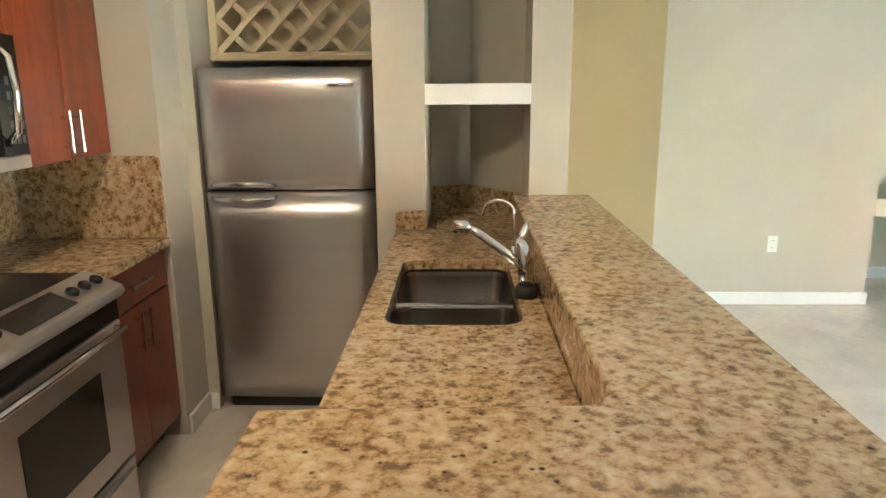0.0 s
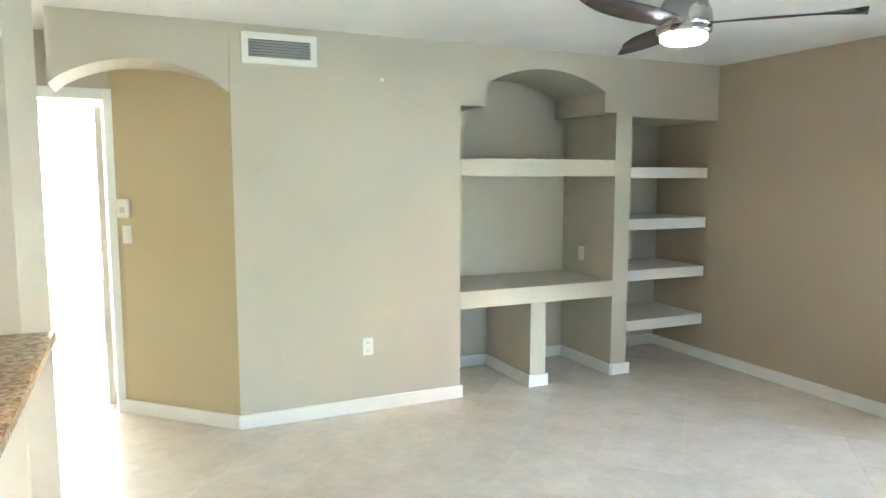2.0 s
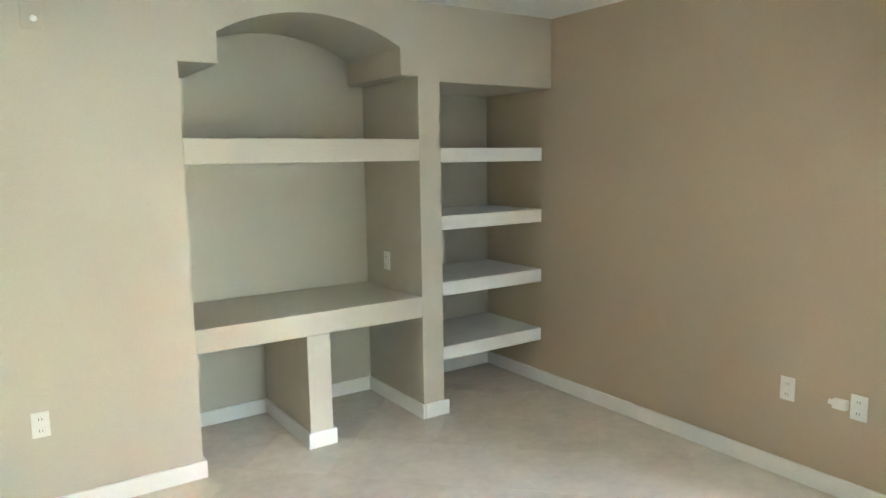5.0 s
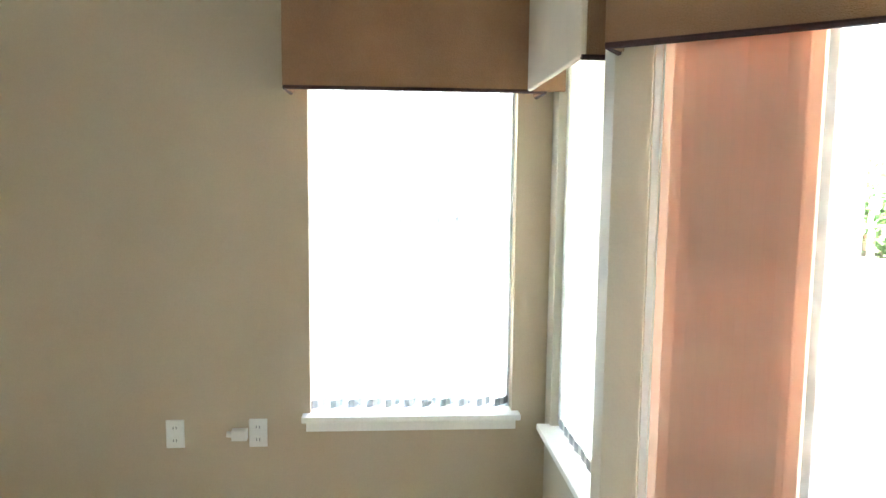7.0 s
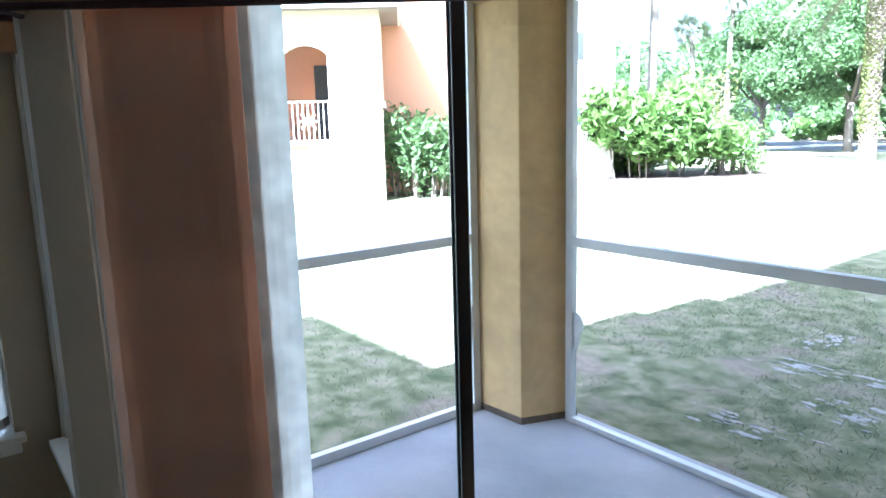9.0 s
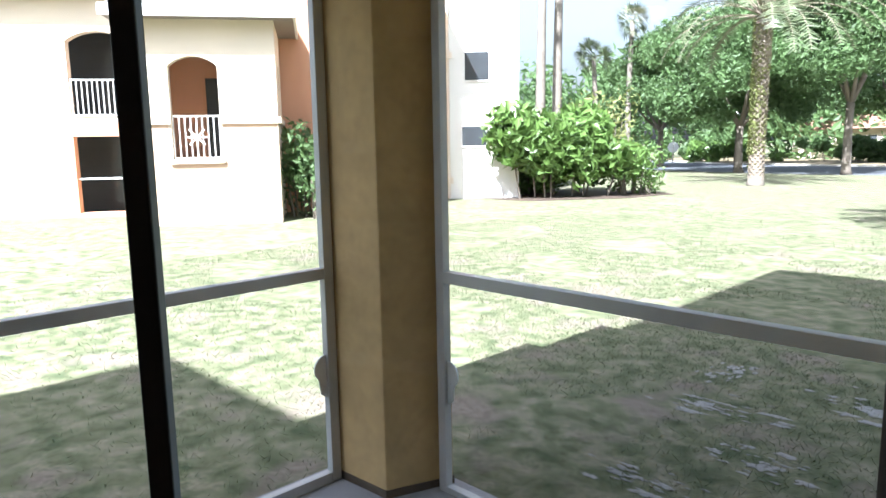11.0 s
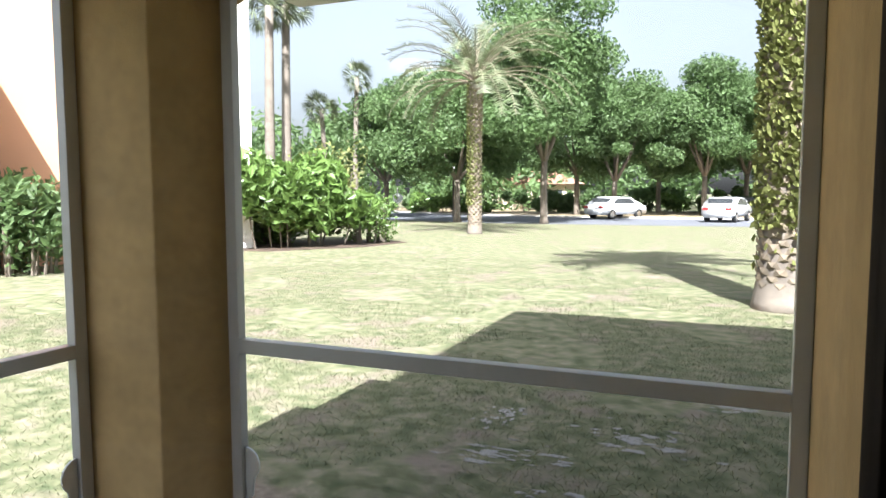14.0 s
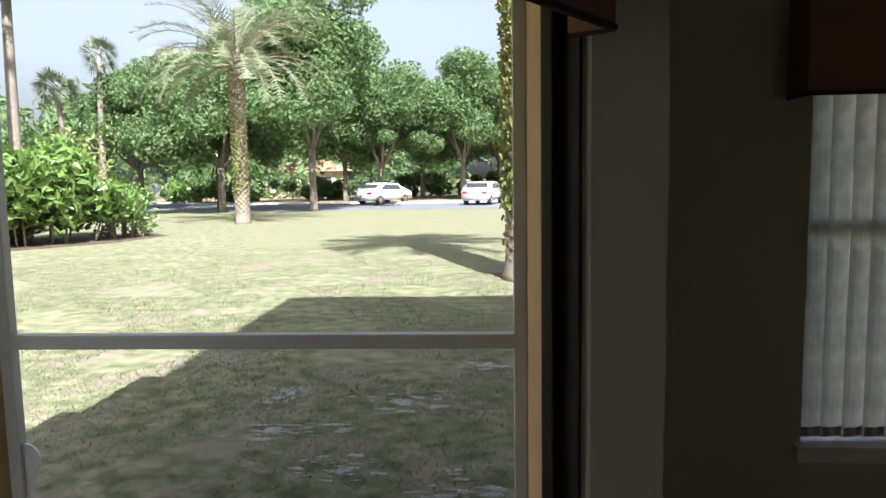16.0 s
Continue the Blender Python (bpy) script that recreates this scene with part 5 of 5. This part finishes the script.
# near grass blades
gr = bmesh.new()
rngg = random.Random(12)
for _ in range(150000):
    x, y = rngg.uniform(2.2, 14), rngg.triangular(-17, 1.8, -4)
    if 3.5 < x < 6.35 and y > -0.55:
        continue
    if noise.noise(Vector((x * 0.8, y * 0.8, 3.1))) < -0.18:
        continue
    h = rngg.uniform(0.012, 0.034)
    a = rngg.uniform(0, 6.28)
    dx, dy = math.cos(a) * 0.0035, math.sin(a) * 0.0035
    lx, ly = rngg.gauss(0, 0.03), rngg.gauss(0, 0.03)
    gr.faces.new([gr.verts.new(q) for q in ((x - dx, y - dy, ZG), (x + dx, y + dy, ZG), (x + lx, y + ly, ZG + h))])
tagged(part("lawn_grass", gr, GRASS), "short green and straw lawn grass blades", "grass", "", "stuff")
sd_rng = random.Random(31)
SAND = surface("bare_sand", (0.30, 0.29, 0.27), 0.95, 0.15, 6, 60, 0.8)
for x, y, rx, ry in ((4.55, -3.1, 0.30, 0.16), (5.3, -2.5, 0.34, 0.10), (4.2, -1.6, 0.26, 0.12), (5.6, -3.2, 0.12, 0.2), (4.9, -1.9, 0.22, 0.10), (4.0, -4.0, 0.18, 0.12), (5.2, -1.3, 0.24, 0.08)):
    bm = bmesh.new()
    flecks = [(x + sd_rng.gauss(0, rx * 0.6), y + sd_rng.gauss(0, ry * 0.9), rx * f, ry * f) for f in (0.4, 0.35, 0.35, 0.3, 0.28, 0.25) + (0.2, 0.16, 0.14, 0.12, 0.1, 0.08) * 4]
    for fx, fy, qx, qy in flecks:
        ring = []
        for k in range(36):
            a = 2 * math.pi * k / 36
            c = Vector((math.cos(a), math.sin(a), 0)) + Vector((fx * 5, fy * 5, 0))
            f = 0.72 + 0.75 * noise.noise(c * 1.6) + 0.45 * noise.noise(c * 5.1)
            f = max(0.12, f)
            ring.append(bm.verts.new((fx + qx * f * math.cos(a), fy + qy * f * math.sin(a), ZG + 0.004)))
        top = bm.verts.new((fx, fy, ZG + 0.010))
        for k in range(36):
            bm.faces.new((ring[k], ring[(k + 1) % 36], top))
    tagged(part("sand_patch", bm, SAND, None, "", True), "bare pale sandy patch in the lawn", "sand", "bare lawn patches", "stuff")

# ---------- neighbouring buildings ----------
# dark panes; the same colour paints the shade inside the wing's loggias
DARKGLASS_SHADE = surface("dark_window_and_shade", (0.05, 0.055, 0.06), 0.15, 0.2, 3, 30, 0.02)
IRON = surface("white_iron", (0.75, 0.75, 0.73), 0.5, 0.05, 8, 60, 0.05)
apt = thing("apartment_building", (17.55, -6.85, ZG), "cream and salmon stucco apartment building with balconies", "building", "", 236)
# local axes: x runs along the lit front to the left of its corner is negative; y points away from it
W, TH = 3.05, 4.55


def hole_wall(x0, x1, z0, z1, hx0, hx1, hz0, hz1, y0, y1, arch_rise=0.0):
    bm = bmesh.new()
    box(bm, x0, hx0, y0, y1, z0, z1)
    box(bm, hx1, x1, y0, y1, z0, z1)
    if hz0 > z0:
        box(bm, hx0, hx1, y0, y1, z0, hz0)
    top = [(hx0, z1), (hx0, hz1)] + (arc(hx0, hx1, hz1, hz1 + arch_rise, 10)[1:-1] if arch_rise else []) + [(hx1, hz1), (hx1, z1)]
    prism_y(top, y0, y1, bm)
    return bm


def apt_part(nm, bm, mt, parent=None, label=""):
    return part(nm, bm, mt, parent or apt, label)


def railing(name, x0, x1, y, z0, z1, star=False):
    r = part(name, boxm((x0, x1, y - 0.02, y + 0.02, z1 - 0.04, z1), (x0, x1, y - 0.02, y + 0.02, z0, z0 + 0.04)), IRON, apt, "white iron railing")
    n = max(4, int((x1 - x0) / 0.12))
    for k in range(n + 1):
        x = x0 + 0.012 + (x1 - x0 - 0.024) * k / n
        part("baluster", boxm((x - 0.011, x + 0.011, y - 0.011, y + 0.011, z0 + 0.04, z1 - 0.04)), IRON, r)
    if star:
        c, z = (x0 + x1) / 2, (z0 + z1) / 2
        for a in (0, 45, 90, 135):
            s = part("star_bar", boxm((-0.24, 0.24, -0.014, 0.014, -0.016, 0.016)), IRON, r)
            s.matrix_local = pose(c, y - 0.03, z, 0, a, 0)
    return r


# front tower: its corner at x = 0, front on y = 0, going towards x = -W
apt_part("wall", hole_wall(-W, 0, 0, TH, -W + 0.72, -W + 1.78, 1.5, 3.55, 0, 0.25, 0.22), STUCCO_W, None, "cream stucco tower front")
apt_part("wall", boxm((-0.25, 0, 0.25, 1.0, 0, TH), (-0.25, 0, 1.0, 1.55, 0, 2.3), (-0.25, 0, 1.0, 1.55, 3.7, TH), (-0.25, 0, 1.55, 2.6, 0, TH)), STUCCO_W, None, "cream stucco tower side")
apt_part("wall", boxm((-W, -W + 0.25, 0.25, 2.6, 0, TH)), STUCCO_W)
apt_part("inner_wall", boxm((-W + 0.25, -0.25, 2.3, 2.6, 0, TH)), STUCCO_O, None, "salmon balcony back wall")
apt_part("balcony_floor", boxm((-W + 0.25, -0.25, 0.25, 2.3, 1.35, 1.5)), STUCCO_W)
apt_part("door", boxm((-W + 1.2, -W + 2.0, 2.26, 2.3, 1.5, 3.5)), DARKGLASS_SHADE, None, "dark balcony door")
apt_part("belt_course", boxm((-W - 0.07, -W + 0.72, -0.07, 0.0, 2.28, 2.42), (-W + 1.78, 0.07, -0.07, 0.0, 2.28, 2.42), (0.0, 0.07, 0.0, 2.6, 2.28, 2.42)), STUCCO_W, None, "moulded belt course")
apt_part("sill", boxm((-W + 0.66, -W + 1.84, -0.09, 0.0, 1.40, 1.5)), STUCCO_W)
apt_part("base_wall", boxm((-W + 0.002, -0.002, -0.012, -0.001, 0, 1.40), (-W + 0.002, -W + 0.66, -0.012, -0.001, 1.40, 2.28), (-W + 1.84, -0.002, -0.012, -0.001, 1.40, 2.28)), surface("peach_stucco", (0.56, 0.40, 0.29), 0.9, 0.08, 1, 30, 0.4), None, "peach stucco lower front")
railing("balcony_railing", -W + 0.74, -W + 1.76, 0.1, 1.5, 2.48, True)
rf = bmesh.new()
ov = 0.45
base4 = [rf.verts.new(c) for c in ((-W - ov, -ov, TH), (ov, -ov, TH), (ov, 3.2, TH), (-W - ov, 3.2, TH))]
ring = [rf.verts.new(c) for c in ((-W - ov, -ov, TH + 0.22), (ov, -ov, TH + 0.22), (ov, 3.2, TH + 0.22), (-W - ov, 3.2, TH + 0.22))]
ap = rf.verts.new((-W / 2, 1.3, TH + 1.3))
rf.faces.new(base4[::-1])
for i in range(4):
    rf.faces.new((base4[i], base4[(i + 1) % 4], ring[(i + 1) % 4], ring[i]))
    rf.faces.new((ring[i], ring[(i + 1) % 4], ap))
roof = apt_part("roof", rf, ROOF, None, "grey tiled hip roof")
apt_part("fascia", boxm((-W - ov - 0.03, ov + 0.03, -ov - 0.06, -ov - 0.002, TH - 0.02, TH + 0.22), (ov + 0.002, ov + 0.06, -ov, 3.2, TH - 0.02, TH + 0.22)), IRON, None, "white eaves fascia")
# main block behind, salmon
apt_part("main_wall", boxm((-0.25, 3.6, 2.62, 9, 0, 7.6)), STUCCO_O, None, "salmon stucco main block")
apt_part("main_roof", boxm((-0.5, 4.0, 2.3, 9.4, 7.6, 7.9)), ROOF, None, "grey roof edge")
# wing with screened loggias
apt_part("wing_wall", hole_wall(-7.5, -W - 0.001, 0, 2.45, -5.3, -W - 0.75, 0.12, 2.1, 3.0, 3.3), STUCCO_O, None, "salmon stucco wing front")
apt_part("wing_wall", hole_wall(-7.5, -W - 0.001, 2.45, 5.6, -5.3, -W - 0.75, 2.62, 4.5, 3.0, 3.3, 0.25), STUCCO_W, None, "cream stucco wing front")
# back wall and slab coloured near black to stand for the loggias' shade
apt_part("wing_back", boxm((-7.5, -W - 0.001, 4.8, 5.0, 0, 5.6), (-7.5, -W - 0.001, 3.31, 4.8, 2.3, 2.5)), DARKGLASS_SHADE, None, "loggia back and slab with shade put into the colour")
apt_part("wing_roof", boxm((-7.8, -W, 2.5, 5.5, 5.6, 5.85)), ROOF)
apt_part("pier_cap", boxm((-W - 0.80, -W - 0.08, 2.9, 3.0, 3.15, 3.3), (-W - 0.72, -W - 0.002, 2.9, 3.0, 0.75, 0.85)), STUCCO_W)
apt_part("screen_rail", boxm((-5.3, -W - 0.75, 3.1, 3.14, 0.98, 1.03)), IRON)
railing("loggia_railing", -5.25, -W - 0.78, 2.98, 2.62, 3.55)

# white building further along
wh = thing("white_building", (17.55, -15.6, ZG), "tall white stucco building with dark windows", "building", "", 222)
part("wall", boxm((-9, 0, 0, 9, 0, 9.5)), surface("white_stucco", (0.74, 0.72, 0.68), 0.9, 0.05, 1, 30, 0.3), wh)
for x, z0, z1 in ((-1.75, 3.7, 4.65), (-1.85, 1.65, 2.35)):
    w = part("window", boxm((x, x + 0.85, -0.05, 0.02, z0, z1)), IRON, wh, "white window frame")
    part("pane", boxm((x + 0.05, x + 0.80, -0.06, -0.05, z0 + 0.05, z1 - 0.05)), DARKGLASS_SHADE, w, "dark pane")
part("pilaster", boxm((-2.75, -2.2, -0.18, 0.0, 0, 9.5)), STUCCO_W, wh, "cream pilaster")
for z in (0.5, 4.4):
    part("moulding", boxm((-2.85, -2.1, -0.26, -0.18, z, z + 0.2)), STUCCO_W, wh)
# small house past the road
hs = thing("small_house", (22, -68, ZG), "low cream house with a red tiled roof", "house", "", 10)
part("wall", boxm((-4, 4, -3, 3, 0, 2.6)), STUCCO_W, hs)
rb = bmesh.new()
b4 = [rb.verts.new(c) for c in ((-4.6, -3.6, 2.6), (4.6, -3.6, 2.6), (4.6, 3.6, 2.6), (-4.6, 3.6, 2.6))]
r2 = [rb.verts.new(c) for c in ((-1.5, 0, 4.0), (1.5, 0, 4.0))]
rb.faces.new(b4[::-1])
rb.faces.new((b4[0], b4[1], r2[1], r2[0]))
rb.faces.new((b4[2], b4[3], r2[0], r2[1]))
rb.faces.new((b4[1], b4[2], r2[1]))
rb.faces.new((b4[3], b4[0], r2[0]))
part("roof", rb, surface("red_roof", (0.30, 0.16, 0.11), 0.9, 0.2, 2, 20, 0.4), hs)
for x in (-2.4, 1.2):
    part("window", boxm((x, x + 1.2, 3.0, 3.04, 0.9, 2.0)), DARKGLASS_SHADE, hs)


def car(place, turn, paint, label):
    c = thing("parked_car", (place[0], place[1], ZG + 0.006), label, "car", "parked cars", turn)
    prof = [(-2.15, 0.32), (-2.2, 0.55), (-2.12, 0.82), (-1.35, 0.95), (-0.6, 1.40), (0.9, 1.45), (1.65, 1.02), (2.15, 0.92), (2.2, 0.5), (2.1, 0.28)]
    bm = prism_y(prof, -0.86, 0.86)
    bmesh.ops.bevel(bm, geom=[e for e in bm.edges if abs(e.verts[0].co.y - e.verts[1].co.y) < 0.01], offset=0.09, segments=2, affect="EDGES")
    part("body", bm, paint, c, "", True)
    for s in (-1, 1):
        part("side_window", prism_y([(-0.95, 0.98), (-0.52, 1.31), (0.82, 1.36), (1.30, 1.02)], s * 0.855 - 0.012, s * 0.855 + 0.012), DARKGLASS_SHADE, c)
        part("lamp", boxm((2.10, 2.2, s * 0.62 - 0.16, s * 0.62 + 0.16, 0.72, 0.86)), surface("tail_lamp", (0.35, 0.03, 0.03), 0.3) if "tail_lamp" not in bpy.data.materials else bpy.data.materials["tail_lamp"], c)
    part("rear_window", prism([(1.08, -0.62), (1.55, -0.66), (1.55, 0.66), (1.08, 0.62)], 1.1, 1.36), DARKGLASS_SHADE, c)
    for x in (-1.32, 1.32):
        for s in (-1, 1):
            ty = part("tyre", tube(bmesh.new(), [(x, s * 0.66, 0.32), (x, s * 0.70, 0.32), (x, s * 0.86, 0.32), (x, s * 0.88, 0.32)], [0.28, 0.32, 0.32, 0.28], 18), DARK, c, "", True)
            part("rim", tube(bmesh.new(), [(x, s * 0.86, 0.32), (x, s * 0.89, 0.32)], [0.2, 0.19], 14), NICKEL, ty)
    return c


WCAR = surface("white_car_paint", (0.75, 0.76, 0.77), 0.25, 0.02, 3, 40, 0.0, coat=0.6)
car((10.9, -45.0), 58, WCAR, "white parked hatchback car on the far road")
car((4.0, -42.0), 75, surface("silver_car_paint", (0.62, 0.62, 0.62), 0.3, 0.02, 3, 40, 0.0, metal=0.3, coat=0.6), "silver parked sedan seen from behind")
car((3.2, -56.5), 30, surface("dark_car_paint", (0.05, 0.06, 0.07), 0.3, 0.02, 3, 40, 0.0, coat=0.6), "dark parked car under the far trees")
sg = thing("road_sign", (29.5, -49.8, ZG), "white round back of a road sign on a post", "sign")
part("post", tube(bmesh.new(), [(0, 0, -0.1), (0, 0, 2.2)], 0.04, 8), KERB, sg)
part("disc", tube(bmesh.new(), [(0, 0, 1.3), (-0.012, 0.02, 1.3)], 0.42, 18), IRON, sg, "white disc")
lp = thing("street_lamp", (21.2, -41.5, ZG), "slim grey street lamp with a globe", "street lamp")
part("pole", tube(bmesh.new(), [(0, 0, -0.1), (0, 0, 0.4), (0, 0, 3.2)], [0.09, 0.06, 0.045], 8), BRONZE, lp)
part("globe", lathe(bmesh.new(), [(0.06, 3.2), (0.17, 3.3), (0.2, 3.45), (0.12, 3.6), (0.02, 3.65)], 12), IRON, lp, "white globe", True)
ub = thing("utility_box", (29.3, -44.5, ZG), "green grey metal utility box by the road", "utility box")
part("box", boxm((-0.5, 0.5, -0.4, 0.4, 0, 1.0)), surface("utility_green", (0.13, 0.18, 0.14), 0.6, 0.1, 2, 40, 0.1), ub, bevel=0.02)
part("lid", boxm((-0.53, 0.53, -0.43, 0.43, 1.0, 1.06)), bpy.data.materials["utility_green"], ub)


# ---------- floor tiles, piece by piece ----------
T = 0.455
regions = [
    [(-1, 0, -XK), (1, 0, 0.44), (0, -1, -YB), (0, 1, 3.25)],
    [(-1, 0, -0.44), (1, 0, 2.16), (0, -1, -YB), (0, 1, 3.41)],
    [(-1, 0, -1.27), (1, 0, 2.16), (0, -1, -3.41), (0, 1, 5.17)],
    [(-1, 0, -0.42), (1, 0, 2.16), (0, -1, -5.17), (1, 1, 7.33), (0, 1, 5.86)],
    [(-1, 0, -0.42), (1, 0, 1.27), (0, -1, -4.2), (0, 1, 5.17)],
    [(-1, 0, -0.62), (1, 0, 1.46), (0, -1, -5.86), (0, 1, 7.9)],
    [(-1, 0, 0.42), (1, 0, 0.44), (0, -1, -3.25), (0, 1, 4.19)],
    [(-1, 0, -2.16), (1, 0, 3.64), (0, -1, -YS), (0, 1, YN)],
    [(-1, 0, -(3.64)), (1, 0, X1), (-UY, UX, -UY * DX0 + UX * YD + 0.02), (0, -1, -DY1), (0, 1, YN)],
    [(UY, -UX, UY * DX0 - UX * YD - 0.02), (1, 0, X1), (0, -1, -YW2), (0, 1, YN)],
    [(-1, 0, -NX0), (1, 0, 4.25), (0, -1, -YN), (0, 1, NB)],
    [(-1, 0, -4.385), (1, 0, NX1), (0, -1, -YN), (0, 1, NB)],
    [(-1, 0, -RX0), (1, 0, X1), (0, -1, -YN), (0, 1, NB)],
    [(-1, 0, -2.0), (1, 0, 2.16), (0, -1, -YB), (0, 1, YS)],
]
floor = tagged(new("floor"), "cream ceramic floor tiles laid on the diagonal", "floor", "", "structure")
kk = math.sqrt(0.5)
for i in range(-12, 26):
    for j in range(-12, 22):
        u0, v0, g = i * T, j * T, 0.0012
        sq = [(u0 + g, v0 + g), (u0 + T - g, v0 + g), (u0 + T - g, v0 + T - g), (u0 + g, v0 + T - g)]
        sq = [((u - v) * kk, (u + v) * kk) for u, v in sq]
        polys = [p for p in (clip_poly(sq, r) for r in regions) if len(p) >= 3]
        if not polys:
            continue
        bm = bmesh.new()
        lift = random.uniform(-0.0004, 0.0)
        for p in polys:
            prism(p, -0.0125, lift, bm)
        part("tile", bm, TILE, floor)
